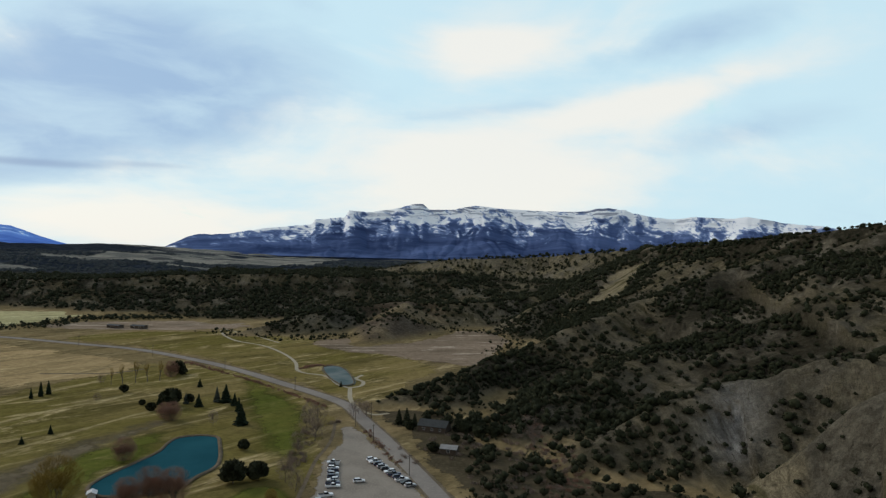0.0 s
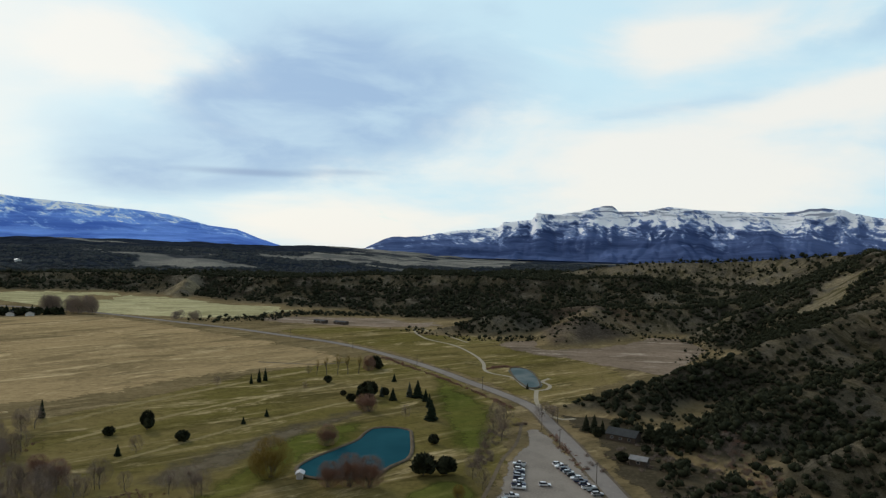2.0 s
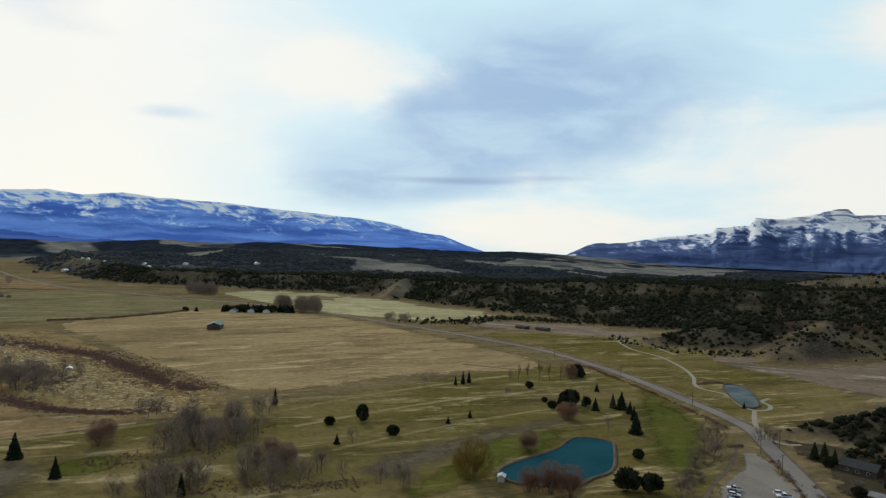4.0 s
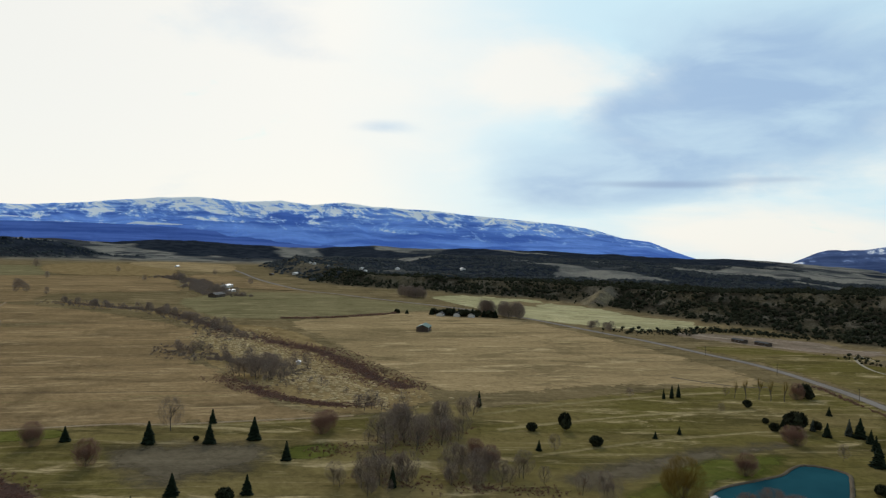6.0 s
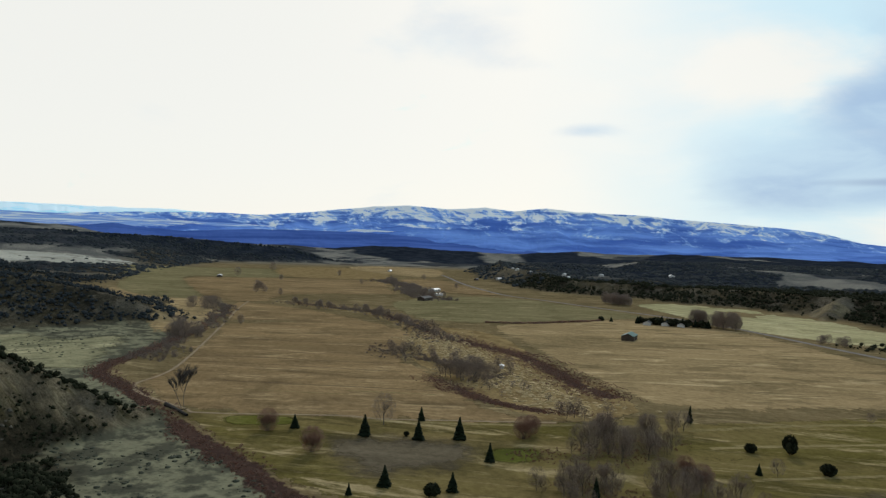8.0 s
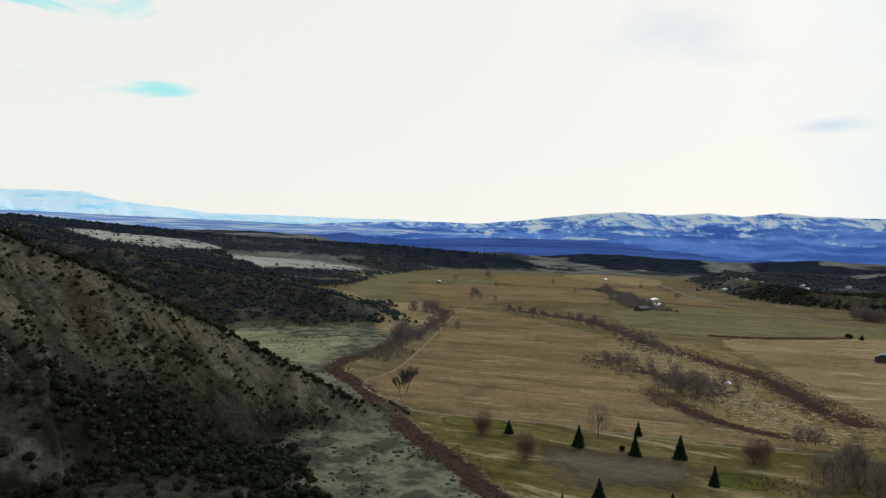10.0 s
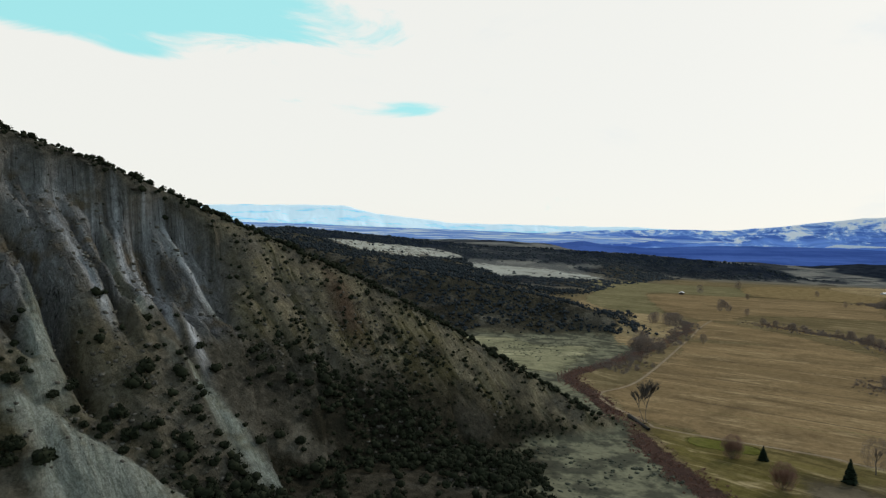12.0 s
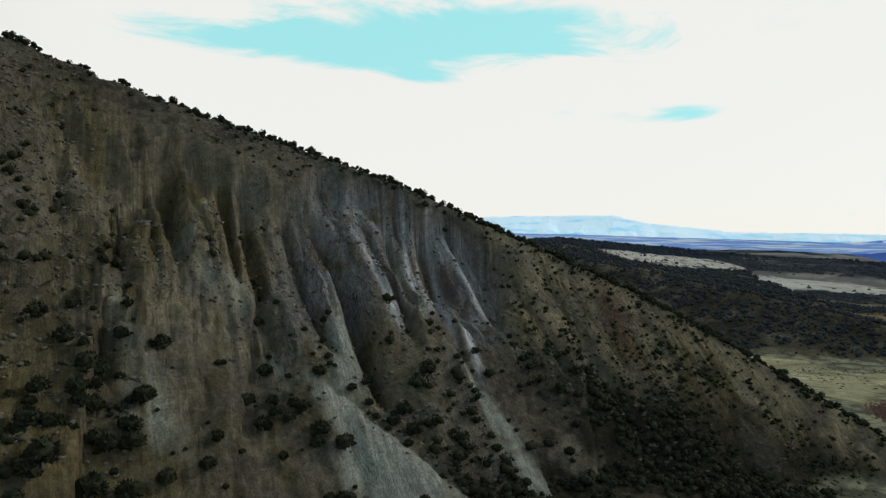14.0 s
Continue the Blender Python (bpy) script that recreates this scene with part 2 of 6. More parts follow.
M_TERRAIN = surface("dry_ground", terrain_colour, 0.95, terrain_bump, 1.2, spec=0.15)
M_FIELD = surface("stubble", turf((0.292, 0.204, 0.104), (0.228, 0.160, 0.082), (0.138, 0.100, 0.054), (0.46, 0.340, 0.185), 62, 0.9), 0.95, spec=0.1, cover=ragged)
M_FIELD_DARK = surface("mown_hay", turf((0.385, 0.282, 0.148), (0.295, 0.218, 0.113), (0.160, 0.123, 0.064), (0.57, 0.44, 0.245), 62, 1.0), 0.95, spec=0.1, cover=ragged)
M_PASTURE = surface("olive_pasture", turf((0.240, 0.208, 0.108), (0.185, 0.162, 0.082), (0.118, 0.104, 0.052), (0.40, 0.325, 0.18), 62, 0.8), 0.95, spec=0.1, cover=ragged)
M_FURROW = surface("dark_furrow", speckled((0.135, 0.095, 0.056), (0.19, 0.135, 0.078), (0.09, 0.066, 0.042), 0.08, 0.5), 0.95, spec=0.1, cover=ragged)
M_MEADOW = surface("pale_meadow", turf((0.48, 0.43, 0.24), (0.36, 0.335, 0.18), (0.20, 0.185, 0.09), (0.66, 0.60, 0.38), 30), 0.95, spec=0.1, cover=ragged)
M_SAGE_MEADOW = surface("sage_meadow", turf((0.40, 0.37, 0.215), (0.275, 0.262, 0.155), (0.110, 0.112, 0.070), (0.56, 0.51, 0.32), 100, 1.2), 0.95, spec=0.1, cover=faded)
M_PALE = surface("pale_grassland", speckled((0.52, 0.51, 0.42), (0.40, 0.39, 0.32), (0.26, 0.255, 0.215), 0.006, 0.05), 0.95, spec=0.1, cover=ragged)
M_GREEN = surface("fairway_grass", turf((0.140, 0.118, 0.036), (0.218, 0.168, 0.072), (0.076, 0.064, 0.024), (0.42, 0.335, 0.18), 54, 1.3), 0.9, spec=0.15, cover=ragged)
M_BRIGHT = surface("putting_green_grass", turf((0.098, 0.112, 0.024), (0.145, 0.135, 0.036), (0.066, 0.074, 0.018), (0.25, 0.22, 0.085), 54, 0.8), 0.9, spec=0.15, cover=faded)
M_BARE = surface("dormant_turf", turf((0.165, 0.136, 0.090), (0.130, 0.108, 0.072), (0.090, 0.075, 0.050), (0.25, 0.21, 0.145), 54, 0.5), 0.95, spec=0.1, cover=faded)
M_STRAW = surface("straw_grass", speckled((0.34, 0.25, 0.115), (0.21, 0.145, 0.065), (0.12, 0.075, 0.04), 0.06, 0.3), 0.95, spec=0.1, cover=ragged)
M_BROWN = surface("brush_litter", speckled((0.085, 0.050, 0.038), (0.055, 0.034, 0.028), (0.13, 0.085, 0.06), 0.08, 0.5), 0.95, spec=0.1, cover=ragged)
M_GRAVEL = surface("gravel", speckled((0.295, 0.258, 0.212), (0.23, 0.200, 0.164), (0.37, 0.325, 0.27), 0.06, 1.2), 0.95, spec=0.1, cover=ragged)
M_CLAYFLAT = surface("dry_basin_silt", turf((0.275, 0.212, 0.158), (0.215, 0.165, 0.120), (0.120, 0.094, 0.066), (0.46, 0.39, 0.31), 10), 0.95, spec=0.1, cover=ragged)
M_ASPHALT = surface("worn_asphalt", speckled((0.270, 0.240, 0.208), (0.215, 0.192, 0.168), (0.32, 0.29, 0.255), 0.05, 0.8), 0.95, spec=0.05)
M_ROUGH = surface("dry_rough_grass", turf((0.29, 0.235, 0.115), (0.21, 0.170, 0.075), (0.12, 0.10, 0.04), (0.46, 0.38, 0.21), 54), 0.95, spec=0.1, cover=ragged)
M_DIRT = surface("trampled_dirt", speckled((0.085, 0.068, 0.042), (0.055, 0.046, 0.028), (0.13, 0.105, 0.065), 0.07, 0.6), 0.95, spec=0.1, cover=ragged)
M_SHOULDER = surface("road_shoulder", speckled((0.170, 0.135, 0.094), (0.115, 0.092, 0.062), (0.24, 0.195, 0.14), 0.1, 0.8), 0.95, spec=0.1, cover=ragged)
M_PATH = surface("concrete_path", speckled((0.36, 0.31, 0.215), (0.30, 0.255, 0.175), (0.40, 0.355, 0.26), 0.2, 1.0), 0.9)
M_TRACK = surface("tan_dirt_track", speckled((0.34, 0.262, 0.168), (0.26, 0.198, 0.125), (0.42, 0.335, 0.225), 0.12, 0.9), 0.95, spec=0.1, cover=ragged)
M_WATER = surface("pond_water", lambda t, p: mix(t, ramp(t, grain(t, p, 0.05, 3), 0.3, 0.7), (0.016, 0.072, 0.092), (0.022, 0.094, 0.115)), 0.45,
                  lambda t, p: grain(t, p, 1.6, 3), 0.02, spec=0.02)


# ======== the shape of the land ========
def lattice(ix, iy, seed):
    h = (ix.astype(np.int64) * 374761393 + iy.astype(np.int64) * 668265263 + seed * 974634631) & 0x7FFFFFFF
    h = ((h ^ (h >> 13)) * 1274126177) & 0x7FFFFFFF
    return ((h ^ (h >> 16)) & 0xFFFFFF) / 16777215.0


def vnoise(x, y, seed=0):
    x0, y0 = np.floor(x), np.floor(y)
    u, v = x - x0, y - y0
    u, v = u * u * (3 - 2 * u), v * v * (3 - 2 * v)
    a, b, c, d = (lattice(x0 + i, y0 + j, seed) for i, j in ((0, 0), (1, 0), (0, 1), (1, 1)))
    return a + (b - a) * u + (c - a) * v + (a - b - c + d) * u * v


def fbm(x, y, size, octaves=4, seed=0):
    out, amp, tot = 0.0, 1.0, 0.0
    for o in range(octaves):
        k = 2.0 ** o / size
        out, tot, amp = out + amp * vnoise(x * k + 17.3 * o, y * k - 9.1 * o, seed + o), tot + amp, amp * 0.5
    return out / tot


def step(v, low, high):
    u = np.clip((v - low) / (high - low), 0, 1)
    return u * u * (3 - 2 * u)


def ridge_at(x, y, pts):
    """Distance to a ridge line, its height and length there, and whether the point lies on the camera's side."""
    best = np.full(x.shape, 1e9)
    zr, along, front = np.zeros(x.shape), np.zeros(x.shape), np.zeros(x.shape)
    run = 0.0
    for (ax, ay, az), (bx, by, bz) in zip(pts[:-1], pts[1:]):
        dx, dy = bx - ax, by - ay
        length = math.hypot(dx, dy)
        u = np.clip(((x - ax) * dx + (y - ay) * dy) / length**2, 0, 1)
        d = np.hypot(x - ax - u * dx, y - ay - u * dy)
        facing = 1.0 if dy * ax - dx * ay > 0 else -1.0
        side = step(facing * (dx * (y - ay) - dy * (x - ax)) / length / np.maximum(d, 0.01), -0.7, 0.7)
        near = d < best
        best = np.where(near, d, best)
        zr, along = np.where(near, az + u * (bz - az), zr), np.where(near, run + u * length, along)
        front = np.where(near, side, front)
        run += length
    return best, zr, along, front


def softmax2(a, b, k):
    h = np.clip(0.5 + 0.5 * (a - b) / k, 0, 1)
    return b + (a - b) * h + k * h * (1 - h)


CLIFF_HILL = [(-362, 9, 7), (-360, -14, 20), (-353, -43, 37), (-345, -71, 53), (-330, -100, 70), (-313, -133, 86), (-291, -165, 102), (-259, -196, 120),
              (-221, -238, 137), (-178, -278, 153), (-136, -301, 168), (0, -370, 190), (190, -350, 190), (330, -180, 170)]
EAST_HILL = [(330, -180, 170), (410, 80, 150), (400, 300, 136), (345, 500, 118), (292, 702, 101), (255, 863, 94), (318, 1105, 94)]
EAST_SPUR = [(345, 505, 113), (231, 554, 78), (148, 540, 50), (80, 494, 28), (38, 468, 14), (0, 405, 11), (-28, 394, 1)]
CLAY_KNOB = [(300, 240, 80), (177, 278, 52), (152, 293, 43), (128, 304, 35), (99, 304, 26), (78, 300, 15)]
EAST_SHOULDER = [(262, 494, 56), (162, 452, 31), (108, 416, 23), (66, 374, 15), (39, 328, 5)]
SCAR_SPUR = [(255, 863, 94), (205, 825, 51), (163, 783, 22), (120, 740, 6)]
NORTH_MESA = [(-140, 1330, 40), (-60, 1290, 56), (32, 1250, 69), (196, 1235, 78), (318, 1105, 94)]
PINK_BLUFF = [(-184, 758, 1), (-153, 785, 11), (-119, 811, 14), (-56, 848, 21), (12, 820, 23), (67, 847, 24), (128, 891, 31), (172, 934, 33), (250, 1000, 50)]
PINK_NOSE = [(-70, 632, 0), (-58, 664, 10), (-50, 700, 18), (-44, 760, 22), (-40, 830, 24)]
BENCH = [(-2150, 1240, 34), (-1620, 960, 29), (-1180, 830, 24), (-1000, 920, 23), (-830, 985, 27), (-640, 1000, 27), (-495, 955, 33), (-365, 985, 41), (-233, 972, 46), (-118, 973, 44), (20, 1050, 50)]
WEST_BENCH = [(-888, -461, 109), (-887, -340, 79), (-873, -218, 61), (-843, -106, 45), (-820, -26, 31), (-800, 22, 20), (-960, 60, 8)]
WEST_RIDGE = [(-2500, -1100, 150), (-2779, -341, 95), (-2814, -177, 97), (-2850, -45, 90), (-2841, 229, 80), (-2822, 402, 69), (-2754, 606, 58), (-2670, 776, 12)]


NEAR_SPUR = [(240, 130, 104), (175, 182, 68), (138, 216, 48), (121, 223, 31), (109, 226, 20), (99, 227, 10), (92, 228, 1)]
TALUS = [(-166, -174, 57), (-162, -154, 50), (-162, -134, 39), (-165, -112, 27), (-170, -88, 14), (-174, -70, 5)]
SCAR = [(226, 838, 0), (196, 778, 0), (172, 742, 0)]
BARE_NOSES = [[(-690, 1000, 30), (-668, 950, 27), (-650, 905, 10), (-642, 882, 0)], [(-566, 990, 27), (-550, 960, 24), (-520, 922, 8), (-508, 900, 0)],
              [(-110, 775, 22), (-128, 717, 19), (-165, 690, 10), (-205, 670, 0)], [(135, 795, 36), (94, 738, 27), (79, 702, 9), (72, 680, 0)]]
CREEK = [(-170, 80), (-244, 56), (-281, 49), (-319, 37), (-387, 23), (-450, 9), (-509, -5), (-581, 26), (-684, 67), (-817, 113), (-950, 138)]


def land(x, y):
    """Height of the ground, and where it is slope, clay, pale wash, red earth, woodland, sage and far plain."""
    r = np.hypot(x, y)
    az = np.degrees(np.arctan2(-x, y))
    rough = fbm(x, y, 60, 5, 3) - 0.5
    broad = fbm(x, y, 400, 4, 9) - 0.5
    start = 1300 + 1250 * step(az, 44, 58) * step(az, 92, 80)
    rise = 46 * step(r, start, 4300) + 72 * step(az, 80, 98) * step(az, 200, 150) * step(r, 950, 4400)
    low_north = step(az, 26, 12)
    rise, broad = rise * (1 - 0.8 * low_north), broad * (1 - 0.6 * low_north)
    h = rise + (1 - 0.7 * low_north) * (1 - np.abs(2 * fbm(x, y, 700, 4, 19) - 1)) ** 2 * 26 * step(r, start + 200, start + 900) * step(r, 4700, 3600) + broad * 40 * step(r, start + 100, start + 1200) + rough * 3.0 * step(r, start - 300, start + 200)
    m = {k: np.zeros(x.shape) for k in ("clay", "wash", "chalk", "red", "wood", "sage", "tan", "ochre", "fall", "down")}

    m["wood"] = step(r, start - 50, start + 150) * step(fbm(az * 3, 5200 / r * 60 + 1.0 * az, 26, 4, 15) + 0.30 * (fbm(x, y, 220, 3, 16) - 0.5), 0.435, 0.485)

    def add(pts, front, backs, gully=0.0, width=20.0, wood=0.0, bare=0.0, tan=0.0, soft=6.0, round_top=4.0, crumple=0.0):
        nonlocal h
        d, zr, s, side = ridge_at(x, y, pts)
        k = backs + (front - backs) * side
        cut = 1 - np.abs(2 * vnoise(s / width + 0.4 * rough, d / (width * 5), 21) - 1)
        cut = cut * 0.65 + 0.35 * (1 - np.abs(2 * vnoise(s / width * 2.6, d / (width * 3), 22) - 1))
        top = zr - k * (np.sqrt(d * d + round_top**2) - round_top) + rough * 9 * step(d, 0, 60)
        top = top - gully * cut * step(d, 2, 25)
        if crumple:
            top = top + crumple * (fbm(x, y, 22, 4, 71) - 0.5)
        own = step(top - h, -4, 6)
        m["wood"] = m["wood"] * (1 - own) + wood * own
        m["clay"] = m["clay"] * (1 - own) + bare * own * step(vnoise(s / (width * 1.7), d / 90, 31), 0.45, 0.75)
        m["tan"] = m["tan"] * (1 - own) + tan * own * step(vnoise(s / (width * 1.3), d / 70, 33) + 0.6 * rough, 0.35, 0.6)
        m["fall"], m["down"] = np.where(own > 0.3, s + 0.2 * d, m["fall"]), np.where(own > 0.3, d, m["down"])
        h = softmax2(top, h, soft)
        return d, s, side, own

    add(WEST_RIDGE, 0.26, 0.05, 6, 120, wood=1.0)
    add(BENCH, 0.24, 0.012, 13, 48, wood=1.0, tan=0.35)
    nd, ns, nside, nown = add(NORTH_MESA, 0.42, 0.05, 11, 30, wood=0.65, tan=0.6)
    m["tan"] = np.maximum(m["tan"], 0.75 * nown * nside * step(nd, 3, 8) * step(nd, 140, 110) * step(fbm(x, y, 70, 3, 35), 0.36, 0.46))
    m["wood"] = np.where(nside * nown > 0.3, m["wood"] * (1 - 0.1 * step(nd, 150, 110)), m["wood"])
    add(PINK_BLUFF, 0.34, 0.05, 8, 34, wood=0.85, tan=0.5)
    add(PINK_NOSE, 0.42, 0.42, 4, 22, wood=0.12, tan=1.6)
    pd, pz, ps, pside = ridge_at(x, y, PINK_NOSE)
    m["red"] = np.maximum(0.38 * step(pd, 60, 30) * step(h, 1.0, 4.0), m["red"])
    for nose in BARE_NOSES:
        bald = nose[0][0] < -300
        add(nose, 0.58, 0.58, 2.5, 12, wood=0.10 if bald else 0.7, tan=1.6 if bald else 0.5, soft=3.0, round_top=2.0)
    add(WEST_BENCH, 0.30, 0.02, 6, 50, wood=0.9, tan=0.2)
    ed, es, eside, eown = add(EAST_HILL, 0.46, 0.20, 12, 75, wood=0.95, tan=0.45)
    m["tan"] = np.maximum(m["tan"], 0.9 * eown * eside * step(ed, 14, 22) * step(ed, 50, 34) * step(fbm(x, y, 60, 3, 36), 0.46, 0.56) * step(y, 560, 680))
    m["wood"] = np.maximum(m["wood"], 1.3 * eown * step(ed, 60, 25))
    m["tan"] = m["tan"] * (1 - eown * step(ed, 40, 20))
    add(SCAR_SPUR, 0.55, 0.45, 3, 30, wood=0.8, tan=0.4)
    sd, sz, ss, sside = ridge_at(x, y, SCAR)
    scar = step(sd + 22 * rough, 24, 15) * step(ss, 1, 12)
    h = h - 3.0 * scar
    m["tan"], m["wood"] = np.maximum(m["tan"], 2.0 * scar), m["wood"] * (1 - 0.97 * scar)
    add(EAST_SPUR, 0.21, 0.40, 11, 38, wood=0.85, tan=0.5, crumple=7.0)
    add(EAST_SHOULDER, 0.17, 0.22, 8, 30, wood=0.85, tan=0.5, crumple=6.0)
    kd, ks, kside, kown = add(CLAY_KNOB, 0.52, 0.50, 7, 20, wood=0.35, tan=0.45, crumple=9.0)
    m["clay"] = np.maximum(m["clay"], kown * kside * np.exp(-(((ks - 190) / 13) ** 2) - ((kd - 19) / 13) ** 2) * 0.95)
    m["wood"] = m["wood"] + 0.5 * kown * step(kd, 38, 60)
    add(NEAR_SPUR, 0.55, 0.55, 5, 16, wood=0.22, tan=1.0, crumple=11.0)
    d, s, side, own = add(CLIFF_HILL, 0.80, 0.35, 0, 16, wood=0.35)
    # low shrubby apron at the foot of the near hill
    toe = np.interp(-x, [120, 200, 249, 303, 345, 372], [14, 6, -2, -12, -14, -8])
    apron = 0.17 * (toe - y) + 2.2 * rough
    lies = step(apron - h, -1.0, 1.0) * step(-x, 395, 360) * step(-x, 90, 130) * step(y, -120, -90)
    h = h + lies * (softmax2(apron, h, 3.0) - h)
    m["wood"] = np.maximum(m["wood"], 0.8 * lies)
    # fluted cliff on the near hill, between two stretches of scrubby slope
    sc = 0.725 * x - 0.689 * y + 288
    fall = sc + 0.22 * d + 5 * (fbm(x, y, 30, 3, 45) - 0.5) + 2.5 * (fbm(x, y, 8, 3, 46) - 0.5)
    m["fall"] = np.where(own * side > 0.3, fall, m["fall"])
    head = 9 + 18 * step(s, 262, 292) + 16 * (vnoise(s / 19, s * 0, 44) - 0.5) + 6 * (vnoise(s / 6, s * 0, 47) - 0.5)
    low = 66 + 34 * step(s, 235, 290) + 60 * rough
    span = own * side * step(s, 176, 205) * step(s, 400, 350)
    face = span * step(d, head, head + 4) * step(d, low + 14, low - 10)
    flute = 1 - np.abs(2 * vnoise(fall / 27 + 0.9 * rough, d / 120, 41) - 1)
    rib = 1 - np.abs(2 * vnoise(fall / 9 + 0.5 * rough, d / 60, 42) - 1)
    fine = 1 - np.abs(2 * vnoise(fall / 3.2, d / 30, 43) - 1)
    h = h + span * (-11 * step(d, head, head + 5) + 11 * step(d, head + 10, low + 10))
    h = h - face * (13 * flute**1.6 + 7.5 * rib**1.5 + 2.8 * fine**1.3 - 7.0)
    for s0, lean, d0, d1, w, deep in ((330, 0.25, 28, 60, 3.0, 13), (310, 0.24, 26, 60, 2.6, 12), (301, 0.24, 30, 66, 2.4, 12), (271, 0.25, 28, 92, 3.4, 18), (284, 0.25, 30, 84, 2.2, 9), (252, 0.20, 16, 70, 2.2, 9), (240, 0.05, 11, 56, 2.4, 10),
                                      (224, 0.15, 9, 46, 3.4, 12), (207, 0.30, 10, 46, 2.2, 5), (344, 0.15, 26, 60, 3.0, 6), (192, 0.30, 8, 60, 2.4, 3), (172, 0.35, 10, 70, 3.0, 3), (366, 0.30, 40, 120, 4.0, 4)):
        notch = np.exp(-(((fall - 0.22 * d - s0 + lean * (d - d0)) / w) ** 2)) * step(d, d0 - 5, d0 + 6) * step(d, d1 + 16, d1 - 6) * side * own
        h = h - deep * notch
        m["clay"] = m["clay"] * (1 - 0.5 * notch)
    for s0, lean, d0, d1, w in ((233, 0.05, 6, 64, 1.3), (215, 0.30, 4, 44, 1.5), (217, 0.02, 36, 84, 1.3), (259, 0.28, 24, 76, 1.2), (222, 0.16, 6, 52, 0.9), (241, 0.06, 9, 60, 0.9), (228, 0.10, 20, 70, 0.9), (208, 0.30, 8, 50, 1.0)):
        line = np.exp(-(((fall - 0.22 * d - s0 + lean * (d - d0)) / (w * (0.6 + step(d, d0, d1)))) ** 2)) * step(d, d0 - 3, d0 + 5) * step(d, d1 + 8, d1 - 12) * side * own
        m["chalk"] = np.maximum(m["chalk"], line)
    lump = own * side * (fbm(x, y, 9, 4, 48) - 0.5)
    h = h + lump * 3.6 * step(d, 3, 14) + own * side * 1.6 * (1 - np.abs(2 * fbm(x, y, 4, 3, 49) - 1)) * step(d, 6, 18)
    gulch = own * side * (1 - face) * step(d, 8, 30)
    h = h - gulch * (2.4 * rib + 0.9 * fine) * step(d, 180, 90)
    m["clay"] = np.maximum(m["clay"] * (1 - own), face * (0.12 + 0.88 * step(s + 30 * rough, 292, 262)))
    m["tan"] = np.maximum(m["tan"], 1.1 * own * side * (1 - face) * step(s, 225, 180) * step(d, 20 + 0.33 * s, 10 + 0.18 * s) * step(fbm(x, y, 26, 4, 63), 0.22, 0.50))
    m["tan"] = np.maximum(m["tan"], own * side * step(s, 262, 300) * step(d, 10, 24) * (0.45 + 0.55 * face))
    m["wood"] = m["wood"] * (1 - 0.9 * face) + own * side * (0.12 + 0.45 * step(d, 30, 75)) * step(s - 0.5 * d, 165, 70) + own * side * 0.30 * step(d, 95, 120)
    m["wood"] = m["wood"] + own * side * 0.7 * step(d, 12, 26) * step(s, 135, 95) * step(fbm(x, y, 22, 4, 70), 0.34, 0.54)
    m["wood"] = m["wood"] + own * side * (1 - face) * 0.9 * step(d, 42, 72) * step(s, 200, 165) * step(fbm(x, y, 34, 4, 68), 0.30, 0.50)
    m["tan"] = m["tan"] * (1 - 0.8 * own * side * step(d, 45, 70) * step(s, 210, 170))
    m["wood"] = m["wood"] * (1 - 0.55 * own * side * step(s, 205, 245) * step(d, 45, 75))
    m["tan"] = np.maximum(m["tan"], 0.8 * own * side * step(s, 215, 260) * step(d, 60, 90) * step(fbm(x, y, 20, 4, 69), 0.34, 0.56))
    shelf = own * side * step(s, 300, 345) * step(fbm(x, y, 25, 3, 61), 0.36, 0.54)
    h = h + shelf * (4.4 * step((h / 6.0 + 1.5 * rough) % 1.0, 0.30, 0.62) - 2.2)
    # pale fans of washed clay below the cliff
    for s0, lean, d0, d1, w in ((227, 0.6, 78, 118, 5), (237, 0.07, 14, 62, 2.2), (212, 0.32, 12, 48, 2.0), (328, 0.75, 45, 78, 6), (262, 0.1, 55, 100, 4), (352, 0.5, 70, 130, 5)):
        fan = np.exp(-(((s - s0 + lean * (d - d0)) / (w * (0.5 + 0.8 * step(d, d0, d1)))) ** 2)) * step(d, d0 - 4, d0 + 8) * step(d, d1 + 14, d1) * side
        h = h + 1.6 * fan * own
        m["wash"] = np.maximum(m["wash"], 0.9 * fan * own * step(rib + 0.3 * fine, 0.2, 0.9))
    td, tz, ts, tside = ridge_at(x, y, TALUS)
    cone = tz + 7.0 - 0.88 * np.sqrt(td * td + 20) - 0.7 * fine - 1.8 * rib + 6.0 * rough
    lies = step(cone - h, -1.0, 1.5)
    h = softmax2(cone, h, 2.0)
    m["wash"], m["clay"], m["wood"] = np.maximum(m["wash"], 0.9 * lies * step(rib * 0.6 + fine * 0.4 + rough, 0.05, 0.55)), m["clay"] * (1 - lies), m["wood"] * (1 - 0.9 * lies)
    m["red"] = m["red"] + own * side * np.exp(-(((s - 132) / 9) ** 2) - ((d - 21 + 1.0 * (s - 132)) / 13) ** 2) * 1.0 * step(fbm(x, y, 7, 3, 52), 0.25, 0.5)
    for ox, oy, wide, much in ((-80, -160, 26, 0.8), (-158, -218, 15, 0.8), (-172, -205, 12, 0.7), (-148, -258, 12, 0.6), (-200, -150, 16, 0.35)):
        m["ochre"] = np.maximum(m["ochre"], much * own * np.exp(-((x - ox) ** 2 + (y - oy) ** 2) / wide**2))
